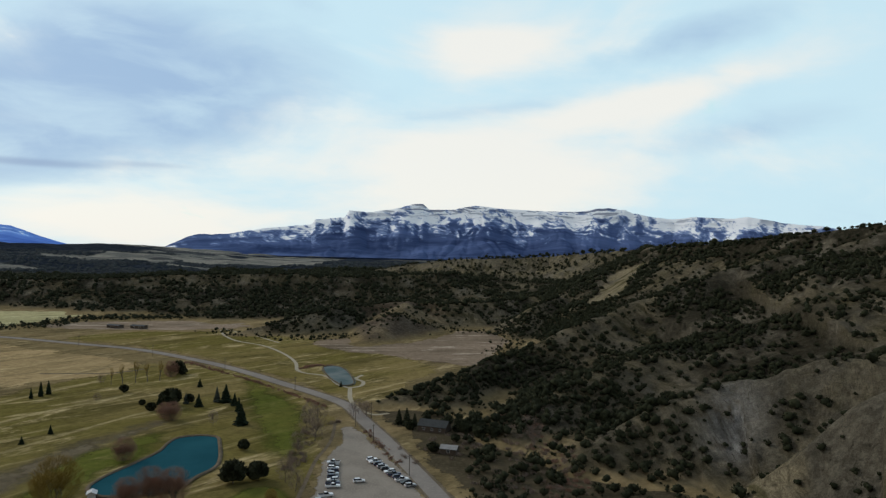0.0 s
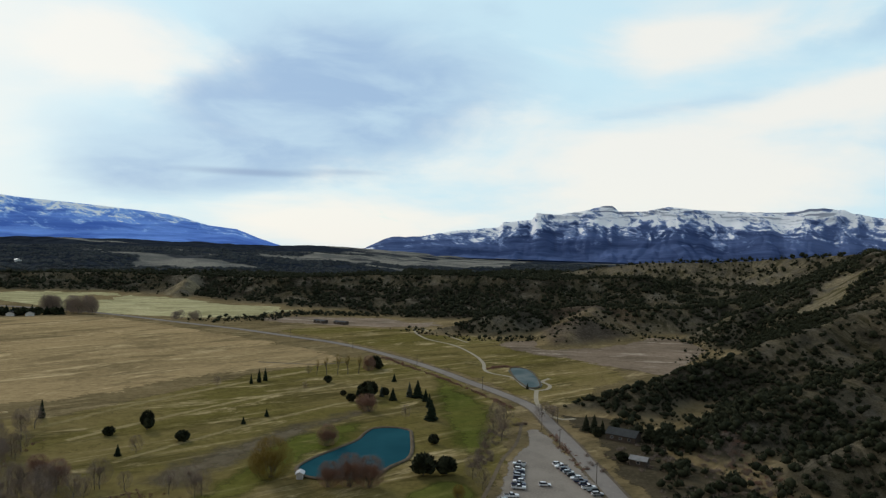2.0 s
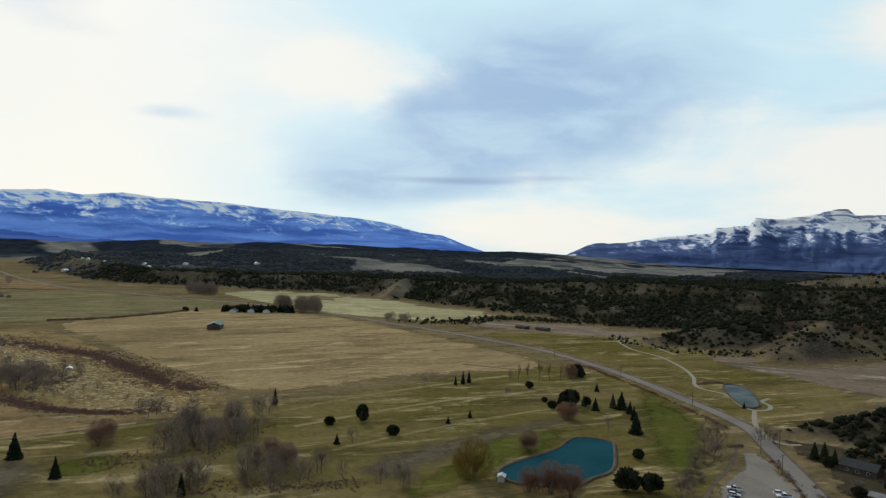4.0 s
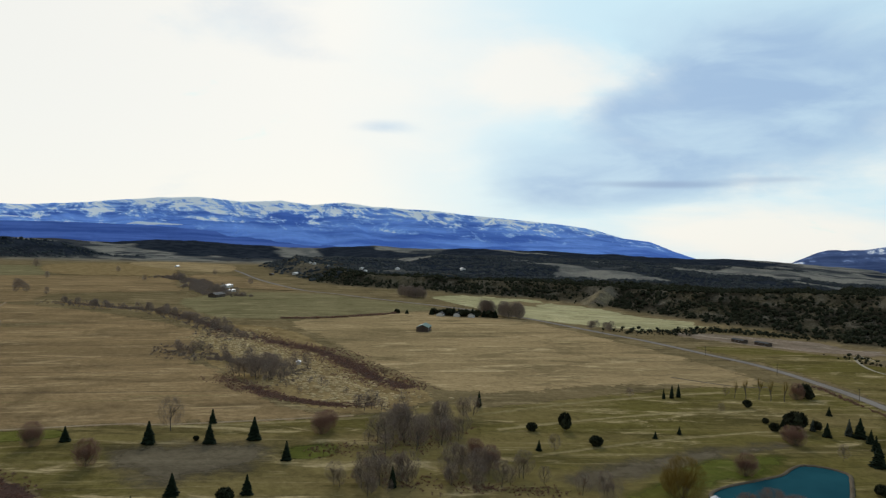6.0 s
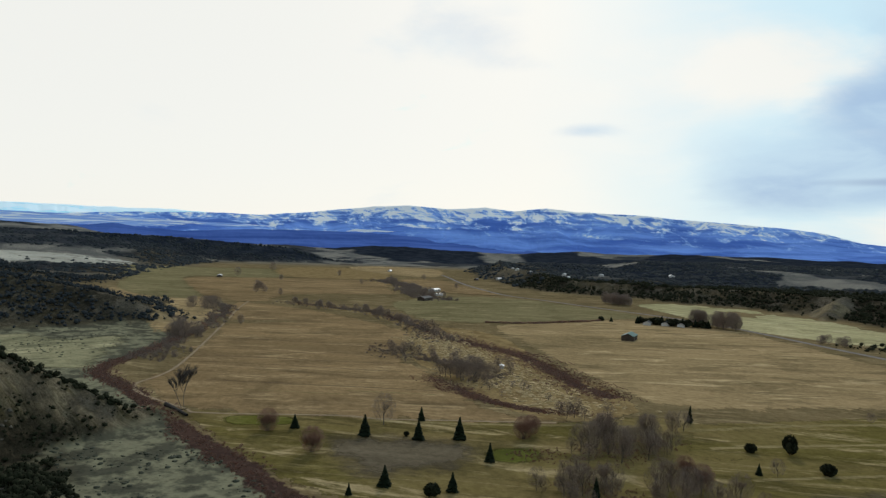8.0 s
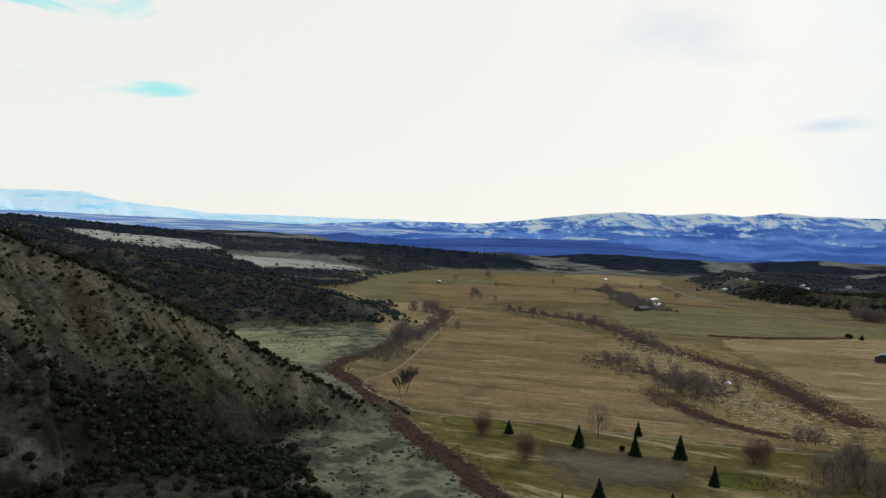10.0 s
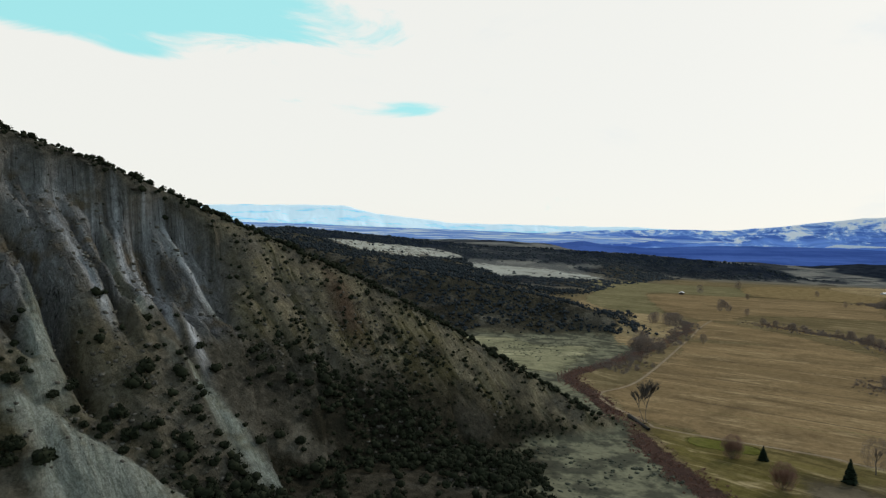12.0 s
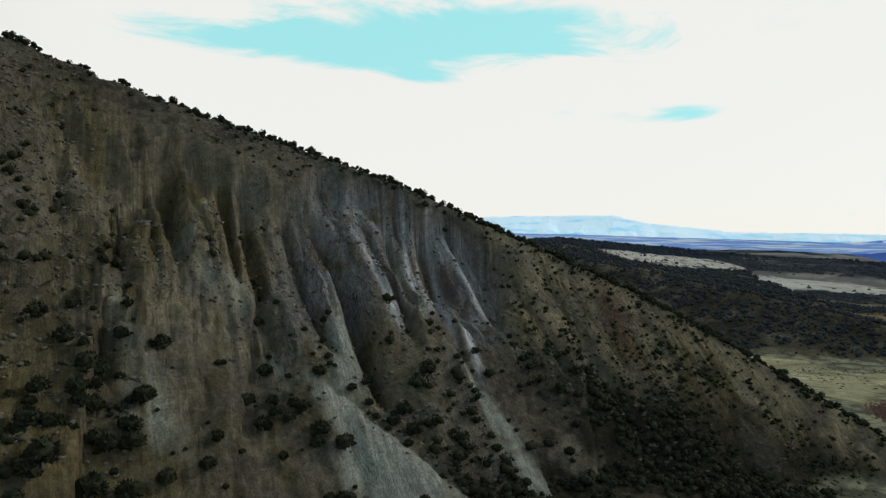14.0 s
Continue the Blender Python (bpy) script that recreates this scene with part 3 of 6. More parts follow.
    h = np.maximum(h, 0.0)
    m["wood"] = np.maximum(m["wood"], step(az, 84, 90) * step(r, 850, 1000) * step(r, 1600, 1500) * step(h, 8, 14) * step(fbm(x, y, 120, 3, 18), 0.3, 0.42))
    near_edge, far_edge = np.interp(az, [88, 91, 95, 99.5, 103, 107, 112], [1960, 1880, 1780, 1600, 1330, 1270, 1240]), np.interp(az, [88, 95, 99.5, 104, 108], [2140, 2170, 2180, 2200, 2200])
    m["wood"] = m["wood"] * (1 - 0.97 * step(az, 86, 89) * step(az, 120, 113) * step(r + 120 * broad, near_edge - 40, near_edge + 40) * step(r, far_edge + 60, far_edge))
    m["wood"] = np.maximum(m["wood"], 0.9 * step(az, 86, 90) * step(r, 2240, 2340) * step(r, 3500, 3200) * step(fbm(x, y, 160, 4, 67), 0.36, 0.48))
    m["wood"] = m["wood"] * (1 - 0.9 * np.exp(-(((x + 1520) / 110) ** 2) - ((y - 935) / 60) ** 2) - 0.8 * np.exp(-(((x + 1400) / 70) ** 2) - ((y - 1080) / 45) ** 2))
    m["slope"] = step(h, 0.5, 6) * step(r, 4200, 2200)
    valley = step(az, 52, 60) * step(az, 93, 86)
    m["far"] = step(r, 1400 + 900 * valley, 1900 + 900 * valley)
    bank = np.interp(-x, [-q[0] for q in CREEK], [q[1] for q in CREEK])
    m["sage"] = step(x, -150, -220) * step(y - bank, 4, -6) * step(h, 6, 1.5) * step(r, 1200, 900)
    return h, m


def sheet(name, xs, ys, zs, material, masks=None):
    """A grid of points as one mesh; xs, ys and zs are two-dimensional."""
    rows, cols = xs.shape
    mesh = bpy.data.meshes.new(name)
    idx = np.arange(rows * cols).reshape(rows, cols)
    quads = np.stack([idx[:-1, :-1], idx[1:, :-1], idx[1:, 1:], idx[:-1, 1:]], -1).reshape(-1, 4)
    mesh.vertices.add(rows * cols)
    mesh.vertices.foreach_set("co", np.stack([xs, ys, zs], -1).astype(np.float32).ravel())
    mesh.loops.add(quads.size)
    mesh.loops.foreach_set("vertex_index", quads.astype(np.int32).ravel())
    mesh.polygons.add(len(quads))
    mesh.polygons.foreach_set("loop_start", np.arange(0, quads.size, 4, dtype=np.int32))
    mesh.polygons.foreach_set("use_smooth", np.ones(len(quads), bool))
    for key, values in (masks or {}).items():
        mesh.attributes.new(key, "FLOAT", "POINT").data.foreach_set("value", values.astype(np.float32).ravel())
    mesh.materials.append(material)
    mesh.update(calc_edges=True)
    mesh.validate()
    return new(name, mesh)


bearings = np.radians(np.concatenate([np.arange(-40, 160, 0.2), np.arange(160, 320.1, 1.6)]))
reach = np.concatenate([[0.0, 20, 40, 60, 80], np.arange(95, 430, 1.25), 430 * 1.0135 ** np.arange(0, 183)])
reach = reach[reach < 4985]
BB, RR = np.meshgrid(bearings, reach, indexing="ij")
XX, YY = -np.sin(BB) * RR, np.cos(BB) * RR
ZZ, masks = land(XX, YY)
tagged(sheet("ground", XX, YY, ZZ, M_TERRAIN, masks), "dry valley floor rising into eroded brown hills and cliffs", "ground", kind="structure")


# ======== far mountains ========
def mountain_colour(rock, forest, snow, dust, line, soft, turn, spurs, level_bands, ledges, size=1.0):
    """Snow over the upper slopes, most of it on the sides that turn left so these read as lit, dusted rock below and
    plain forest at the foot.
    """
    def colour(t, p):
        rel, fall, side = mask(t, "rel"), mask(t, "fall"), mask(t, "aspect")
        run = node(t, "ShaderNodeCombineXYZ", i0=fall, i1=calc(t, "MULTIPLY", rel, 500.0), i2=0.0).outputs[0]
        across = node(t, "ShaderNodeCombineXYZ", i0=calc(t, "MULTIPLY", fall, 0.10), i1=calc(t, "MULTIPLY", rel, 420.0), i2=0.0).outputs[0]
        slant = stretched(t, run, 35, 0.35, 1.0)
        ledge, streak, blotch, fine = grain(t, across, 0.030, 5, 0.62), grain(t, slant, 0.030 * size, 6, 0.68, 0.8), grain(t, run, 0.010 * size, 6, 0.64, 0.9), grain(t, run, 0.07, 6, 0.76)
        c = mix(t, ramp(t, grain(t, across, 0.012, 6, 0.65), 0.36, 0.64), forest, rock)
        level = ramp(t, rel, line - soft, line + soft)
        for value, weight in ((blotch, spurs), (streak, spurs * 0.9), (ledge, level_bands), (fine, 0.8)):
            level = calc(t, "ADD", level, calc(t, "MULTIPLY", calc(t, "SUBTRACT", value, 0.5), weight))
        # Weight by side: lit and shaded flanks are painted as snow and bare rock.
        level = calc(t, "ADD", level, calc(t, "MULTIPLY", side, turn))
        level = calc(t, "MULTIPLY", level, ramp(t, rel, line - 1.7 * soft, line - 0.4 * soft))
        c = mix(t, calc(t, "MULTIPLY", ramp(t, level, 0.20, 0.62), 0.8), c, dust)
        c = mix(t, ramp(t, level, 0.55, 0.85), c, snow)
        lips = calc(t, "ADD", grain(t, across, 0.055, 3, 0.5), calc(t, "MULTIPLY", calc(t, "SUBTRACT", streak, 0.5), 0.35))
        rim = calc(t, "MULTIPLY", ramp(t, lips, 0.52, 0.58), calc(t, "MULTIPLY", ramp(t, rel, line + 0.05, line + 0.3), ledges))
        return mix(t, rim, c, (0.085, 0.115, 0.20))
    return colour


# The blue of distant haze is mixed into these mountain base colours.
M_MESA = surface("hazed_snowy_mesa_rock", mountain_colour((0.105, 0.155, 0.310), (0.036, 0.058, 0.135), (0.97, 0.99, 1.0), (0.27, 0.37, 0.60), 0.70, 0.30, 0.25, 2.8, 1.9, 0.9, 0.8), 0.95, spec=0.05)
M_BLUE = surface("hazed_snowy_forest_range", mountain_colour((0.215, 0.400, 0.90), (0.080, 0.175, 0.56), (0.94, 0.98, 1.0), (0.40, 0.63, 1.0), 0.76, 0.38, 0.30, 2.8, 2.6, 0.0, 0.7), 0.95, spec=0.05)
M_FOOTHILL = surface("hazed_forest_foothills", mountain_colour((0.100, 0.185, 0.52), (0.052, 0.108, 0.36), (0.6, 0.7, 0.9), (0.16, 0.25, 0.6), 1.25, 0.25, 0.2, 1.0, 1.0, 0.0, 0.7), 0.95, spec=0.05)
M_SNOWFIELD = surface("hazed_snowy_bench", mountain_colour((0.45, 0.60, 0.92), (0.36, 0.52, 0.90), (0.97, 0.99, 1.0), (0.70, 0.80, 0.97), 0.45, 0.30, 0.1, 0.6, 1.2, 0.0), 0.95, spec=0.05)
M_HAZE = surface("hazed_far_range", mountain_colour((0.40, 0.72, 0.96), (0.27, 0.57, 0.92), (0.97, 0.99, 0.99), (0.78, 0.94, 0.98), 0.55, 0.45, 0.1, 1.4, 3.4, 0.0, 0.5), 0.95, spec=0.05)


# Striped far plain; its blue is haze put into the colour.
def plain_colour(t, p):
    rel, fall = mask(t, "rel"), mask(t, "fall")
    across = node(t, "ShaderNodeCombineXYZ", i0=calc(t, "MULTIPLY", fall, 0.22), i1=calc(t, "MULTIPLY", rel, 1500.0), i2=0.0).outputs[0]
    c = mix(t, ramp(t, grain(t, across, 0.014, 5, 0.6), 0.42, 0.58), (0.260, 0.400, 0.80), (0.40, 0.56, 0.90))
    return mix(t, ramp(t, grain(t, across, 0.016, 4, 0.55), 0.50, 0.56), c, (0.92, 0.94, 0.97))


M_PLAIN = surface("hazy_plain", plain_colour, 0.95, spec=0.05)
# Far range and plain emit a little, imitating light scattered by haze.
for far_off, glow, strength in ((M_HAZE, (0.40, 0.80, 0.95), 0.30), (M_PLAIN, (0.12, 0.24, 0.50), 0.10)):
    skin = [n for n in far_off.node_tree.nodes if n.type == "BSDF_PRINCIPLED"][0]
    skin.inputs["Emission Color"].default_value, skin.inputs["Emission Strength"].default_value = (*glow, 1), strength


def mountain(name, profile, r_crest, r_foot, material, label, gully, spread, cliff=0.0, seed=50, wild=0.12):
    """A range along the horizon: profile gives (azimuth, elevation) of its skyline in degrees."""
    prof = np.array(profile)
    a = np.radians(np.arange(prof[:, 0].min(), prof[:, 0].max(), 0.08))
    v = np.concatenate([np.linspace(0, 1, 90), 1 + np.linspace(0.02, 0.35, 8)])
    AA, VV = np.meshgrid(a, v, indexing="ij")
    deg = np.degrees(AA)
    crest = np.interp(deg, prof[:, 0], prof[:, 1]) + (fbm(deg * 10, AA * 0, 9, 5, seed) - 0.5) * wild
    top = EYE + r_crest * np.tan(np.radians(crest))
    s, w = deg * 75, VV * (r_crest - r_foot)
    R = r_foot + (r_crest - r_foot) * np.minimum(VV, 1.3)
    ws, ww = s + 160 * (fbm(s, w, 260, 3, seed + 5) - 0.5), w + 160 * (fbm(s, w, 260, 3, seed + 6) - 0.5)
    cut, amp = 0.0, 1.0
    for o in range(4):
        k = 2.1 ** o / spread
        cut, amp = cut + amp * (1 - np.abs(2 * vnoise(ws * k, ww * k * 0.45, seed + 10 + o) - 1)), amp * 0.55
    cut = cut / 2.0
    shape = np.minimum(VV, 1.0)
    ledge = shape + 0.05 * (fbm(s, w * 0, 120, 3, seed + 20) - 0.5)
    lift = (1 - cliff) * shape**1.15 + cliff * (0.50 * shape + 0.16 * step(ledge, 0.60, 0.68) + 0.14 * step(ledge, 0.80, 0.86) + 0.20 * step(shape, 0.92, 0.985))
    foot = 20.0
    relief = np.clip((top - foot) / 250, 0.05, 1.2)
    Z = foot + (top - foot) * lift - gully * cut * np.sin(np.pi * np.clip(shape * 0.97, 0, 1)) ** 0.6 * relief
    Z = np.where(VV > 1, top - 120 * (VV - 1), Z)
    ob = sheet(name, -np.sin(AA) * R, np.cos(AA) * R, Z, material, {"fall": ws, "rel": 0.5 * shape + 0.5 * (Z - 20) / (top.max() - 20) + 0.10 * (fbm(s, w, 180, 3, seed + 30) - 0.5), "aspect": np.tanh(-1.2 * np.gradient(Z, axis=0) / (0.0014 * r_crest))})
    return tagged(ob, label, "mountain", kind="structure")


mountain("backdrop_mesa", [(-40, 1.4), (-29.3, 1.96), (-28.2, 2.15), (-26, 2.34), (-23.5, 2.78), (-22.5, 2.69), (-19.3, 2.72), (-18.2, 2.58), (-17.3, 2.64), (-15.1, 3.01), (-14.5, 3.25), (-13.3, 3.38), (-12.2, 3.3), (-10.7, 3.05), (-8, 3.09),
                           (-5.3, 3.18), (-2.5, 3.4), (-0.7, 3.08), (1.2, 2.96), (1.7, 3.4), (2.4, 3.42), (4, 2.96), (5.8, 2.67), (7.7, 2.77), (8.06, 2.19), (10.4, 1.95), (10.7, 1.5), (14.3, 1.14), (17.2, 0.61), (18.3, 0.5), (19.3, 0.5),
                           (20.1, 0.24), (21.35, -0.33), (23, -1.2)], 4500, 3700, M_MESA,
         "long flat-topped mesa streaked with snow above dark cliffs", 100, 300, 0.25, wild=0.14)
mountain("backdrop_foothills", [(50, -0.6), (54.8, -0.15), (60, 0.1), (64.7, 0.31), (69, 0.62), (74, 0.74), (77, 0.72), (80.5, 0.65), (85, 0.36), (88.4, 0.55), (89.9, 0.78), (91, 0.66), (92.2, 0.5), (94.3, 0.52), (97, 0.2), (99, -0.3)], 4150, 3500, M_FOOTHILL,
         "dark wooded foothills below the range, blue haze in their colour", 40, 240, 0.1, 120, 0.06)
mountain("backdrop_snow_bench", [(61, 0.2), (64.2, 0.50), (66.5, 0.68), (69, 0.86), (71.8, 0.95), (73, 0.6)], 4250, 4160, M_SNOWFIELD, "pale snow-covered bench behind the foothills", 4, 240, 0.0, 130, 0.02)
mountain("backdrop_plain", [(66, 0.4), (76, 0.9), (84, 1.1), (90, 1.25), (100, 1.4), (112, 1.5), (126, 1.4)], 4420, 4170, M_PLAIN, "plain striped with pale fields, blue haze in its colour and faint glow", 10, 300, 0.0, 95, 0.03)
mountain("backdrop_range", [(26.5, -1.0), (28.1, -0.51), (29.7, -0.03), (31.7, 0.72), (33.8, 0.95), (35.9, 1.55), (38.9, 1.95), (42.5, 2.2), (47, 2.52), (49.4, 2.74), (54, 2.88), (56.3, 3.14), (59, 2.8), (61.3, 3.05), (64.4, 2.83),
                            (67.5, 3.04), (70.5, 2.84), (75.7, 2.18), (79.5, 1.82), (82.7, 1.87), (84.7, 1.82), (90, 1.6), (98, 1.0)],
         4650, 3700, M_BLUE, "broad forested mountain patched with snow, blue haze in its colour", 36, 300, 0.0, 70, 0.08)
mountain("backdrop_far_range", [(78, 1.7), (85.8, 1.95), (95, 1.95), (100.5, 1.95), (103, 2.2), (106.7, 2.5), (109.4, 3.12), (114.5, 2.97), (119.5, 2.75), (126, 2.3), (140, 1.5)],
         4900, 4300, M_HAZE, "snowy range beyond the plains, pale haze in its colour and glow", 40, 200, 0.0, 90)


# ======== surfaces laid over the flat valley floor ========
def smooth_line(pts, closed, gap):
    """A curve through the points, at about every gap metres."""
    p = np.array(pts, float)
    n = len(p)
    out = []
    for i in range(n if closed else n - 1):
        q = [p[(i + k) % n] if closed else p[min(max(i + k, 0), n - 1)] for k in (-1, 0, 1, 2)]
        count = max(1, int(np.linalg.norm(q[2] - q[1]) / gap))
        for j in range(count):
            u = j / count
            out.append(0.5 * (2 * q[1] + (q[2] - q[0]) * u + (2 * q[0] - 5 * q[1] + 4 * q[2] - q[3]) * u**2 + (3 * q[1] - q[0] - 3 * q[2] + q[3]) * u**3))
    if not closed:
        out.append(p[-1])
    return np.array(out)


def mesh_of(name, verts, faces, material, values=None, smooth=True):
    mesh = bpy.data.meshes.new(name)
    mesh.from_pydata([tuple(v) for v in verts], [], [tuple(f) for f in faces])
    if values is not None:
        mesh.attributes.new("edge", "FLOAT", "POINT").data.foreach_set("value", np.asarray(values, np.float32))
    mesh.materials.append(material)
    mesh.shade_smooth() if smooth else None
    mesh.update()
    return mesh


def inside_by(x, y, line):
    """How far each point lies inside a closed line, in metres; minus: outside."""
    best, odd = np.full(x.shape, 1e18), np.zeros(x.shape, bool)
    for (ax, ay), (bx, by) in zip(line, np.roll(line, -1, 0)):
        dx, dy = bx - ax, by - ay
        u = np.clip(((x - ax) * dx + (y - ay) * dy) / (dx * dx + dy * dy + 1e-9), 0, 1)
        best = np.minimum(best, (x - ax - u * dx) ** 2 + (y - ay - u * dy) ** 2)
        odd ^= ((ay > y) != (by > y)) & (x < dx * (y - ay) / (dy + 1e-12) + ax)
    return np.where(odd, 1, -1) * np.sqrt(best)


def patch(name, pts, level, material, label, category="ground", rim=4.0, jitter=2.0, gap=5.0, seed=1, drape=False):
    """A flat patch of ground that thins out over its rim."""
    line = smooth_line(pts, True, max(gap, 3))
    lo, hi = line.min(0) - rim, line.max(0) + rim
    cell = max(1.2, max(hi - lo) / 90)
    xs, ys = np.arange(lo[0], hi[0] + cell, cell), np.arange(lo[1], hi[1] + cell, cell)
    X, Y = np.meshgrid(xs, ys, indexing="ij")
    deep = inside_by(X, Y, line) + (fbm(X, Y, 18, 3, seed) - 0.5) * 2 * jitter
    idx = np.arange(X.size).reshape(X.shape)
    quads = np.stack([idx[:-1, :-1], idx[1:, :-1], idx[1:, 1:], idx[:-1, 1:]], -1).reshape(-1, 4)
    quads = quads[(deep.ravel()[quads] > -rim).any(1)]
    used, back = np.unique(quads, return_inverse=True)
    Z = np.full(X.size, level) + (land(X, Y)[0].ravel() if drape else 0)
    verts = np.stack([X.ravel(), Y.ravel(), Z], 1)[used]
    mesh = mesh_of(name, verts, back.reshape(-1, 4), material, np.clip((deep.ravel()[used] + rim) / (2 * rim), 0, 1))
    return tagged(new(name, mesh), label, category, kind="structure")


def ribbon(name, pts, width, level, material, label, category="ground", closed=False, gap=5.0, profile=((0, 0), (0.2, 0), (0.8, 0), (1, 0)), drape=False):
    """A strip along a line; profile gives (share of the width, height) across it."""
    line = smooth_line(pts, closed, gap)
    n = len(line)
    ahead = np.gradient(line, axis=0) if not closed else np.roll(line, -1, 0) - np.roll(line, 1, 0)
    ahead /= np.linalg.norm(ahead, axis=1, keepdims=True) + 1e-9
    side = np.stack([-ahead[:, 1], ahead[:, 0]], 1)
    verts, vals, k = [], [], len(profile)
    for i in range(n):
        for j, (u, up) in enumerate(profile):
            x, y = line[i] + side[i] * (u - 0.5) * width
            verts.append([x, y, level + up])
            vals.append(0.0 if j in (0, k - 1) else 1.0)
    if drape:
        v = np.array(verts)
        v[:, 2] += land(v[:, 0], v[:, 1])[0]
        verts = v
    faces = [(i * k + j, (i + 1) % n * k + j, (i + 1) % n * k + j + 1, i * k + j + 1) for i in range(n if closed else n - 1) for j in range(k - 1)]
    faces = [f[::-1] for f in faces]
    return tagged(new(name, mesh_of(name, verts, faces, material, vals)), label, category, kind="structure")


ROAD = [(75, 20), (45, 120), (16, 205), (-1, 256), (-12, 287), (-24, 321), (-37, 354), (-52, 391), (-77, 422), (-104, 450), (-130, 478), (-175, 519), (-245, 568), (-308, 592), (-382, 618),
        (-450, 634), (-555, 661), (-650, 677), (-760, 674), (-870, 662), (-985, 655), (-1104, 645), (-1377, 710), (-1700, 818), (-1994, 907)]
patch("golf_course", [(-379, 38), (-359, 82), (-336, 128), (-299, 204), (-293, 256), (-267, 297), (-249, 379), (-216, 492), (-181, 508), (-131, 470), (-104, 440), (-80, 408), (-58, 375),
                      (-52, 300), (-50, 250), (-48, 180), (-120, 130), (-200, 90), (-244, 66), (-319, 46)], 0.014, M_GREEN, "olive-green dormant golf course turf beside the road", "golf course", 9, 6)
patch("golf_course_north", [(-70, 425), (-110, 470), (-180, 535), (-250, 584), (-330, 622), (-300, 672), (-215, 690), (-150, 668), (-110, 640), (-75, 560), (-20, 548), (-4, 505), (-20, 450), (-30, 400), (-48, 400)], 0.017, M_GREEN,
      "olive-green dormant golf course turf across the road", "golf course", 10, 7)
patch("silt_flat", [(-400, 700), (-330, 688), (-262, 700), (-200, 740), (-205, 775), (-280, 780), (-390, 735)], 0.035, M_CLAYFLAT, "pale bare silt flat round the sheds", "ground", 10, 9)
patch("field_west", [(-992, 168), (-895, 222), (-800, 252), (-720, 262), (-640, 268), (-560, 232), (-504, 206), (-409, 197), (-337, 189), (-296, 204), (-338, 122), (-384, 40), (-452, 22), (-515, 46), (-557, 54), (-662, 88), (-760, 112), (-926, 140)],
      0.06, M_FIELD, "tan stubble field with mown rows along the creek", "field", 12, 8)
patch("field_east", [(-678, 392), (-690, 480), (-700, 560), (-670, 640), (-560, 640), (-433, 603), (-310, 553), (-228, 509), (-221, 464), (-265, 402), (-298, 305), (-338, 292), (-404, 306), (-495, 330), (-590, 360)],
      0.07, M_FIELD_DARK, "dry hay field beside the country road", "field", 12, 8)
patch("field_ditch", [(-976, 387), (-1060, 520), (-1000, 626), (-870, 645), (-730, 650), (-712, 540), (-707, 402), (-744, 340), (-850, 345)], 0.028, M_PASTURE, "olive-tan pasture beyond a brushy ditch", "field", 14, 9)
patch("field_distant", [(-1550, 147), (-1242, 118), (-1040, 150), (-1010, 205), (-1120, 260), (-1130, 440), (-1250, 480), (-1480, 540), (-1583, 352)], 0.30, M_FIELD, "distant tan field under the dark ridge", "field", 16, 14, 12, 1, True)
patch("field_distant_olive", [(-1990, 60), (-1560, 30), (-1250, 10), (-1090, 60), (-1100, 120), (-1590, 152), (-1600, 345), (-2010, 431)], 0.42, M_PASTURE, "distant olive pasture under the dark ridge", "field", 14, 10, 12, 1, True)
patch("field_distant_pale", [(-1650, 380), (-1540, 560), (-1660, 640), (-2030, 760), (-2180, 610), (-2060, 450)], 0.54, M_STRAW, "distant straw-coloured field", "field", 18, 12, 12, 1, True)
patch("field_distant_north", [(-1690, 790), (-2120, 980), (-2330, 860), (-2180, 700), (-1760, 690)], 0.66, M_FIELD_DARK, "distant pale tan field beside the far road", "field", 18, 12, 12, 1, True)
patch("field_distant_narrow", [(-1350, 560), (-1150, 560), (-1090, 628), (-1250, 660), (-1390, 690), (-1560, 720), (-1560, 640)], 0.78, M_FIELD, "distant narrow stubble field", "field", 14, 10, 12, 1, True)
patch("pasture_creek", [(-960, 60), (-800, 40), (-700, 40), (-700, 70), (-820, 105), (-950, 128), (-1230, 100), (-1300, 20), (-1150, -10)], 0.36, M_FIELD_DARK, "olive strip of pasture beyond the creek trees", "field", 14, 9, 8, 1, True)
for i, (line, wide) in enumerate((([(-627, 120), (-601, 159), (-574, 200), (-547, 241)], 3.4), ([(-658, 117), (-635, 157), (-611, 199), (-587, 242)], 1.8), ([(-548, 73), (-526, 111), (-503, 150), (-480, 190)], 3.6), ([(-524, 64), (-500, 104), (-474, 144), (-448, 185)], 2.4), ([(-775, 132), (-753, 179), (-730, 228), (-707, 279)], 2.6), ([(-457, 56), (-434, 96), (-410, 138), (-385, 181)], 3.0), ([(-583, 85), (-561, 125), (-538, 166), (-515, 208)], 1.6))):
    ribbon("mown_row", line, wide, 0.081 + 0.003 * i, M_FURROW, "dark mown row across the stubble field", "field row", profile=((0, 0), (0.5, 0), (1, 0)))
for i, (line, wide) in enumerate((([(-401, 130), (-393, 145), (-384, 161), (-375, 176)], 3.2), ([(-421, 73), (-412, 90), (-402, 108), (-391, 127)], 2.4), ([(-606, 81), (-595, 104), (-583, 128), (-572, 153)], 1.8))):
    ribbon("straw_row", line, wide, 0.105 + 0.003 * i, M_ROUGH, "pale straw windrow on the stubble field", "field row", profile=((0, 0), (0.5, 0), (1, 0)))
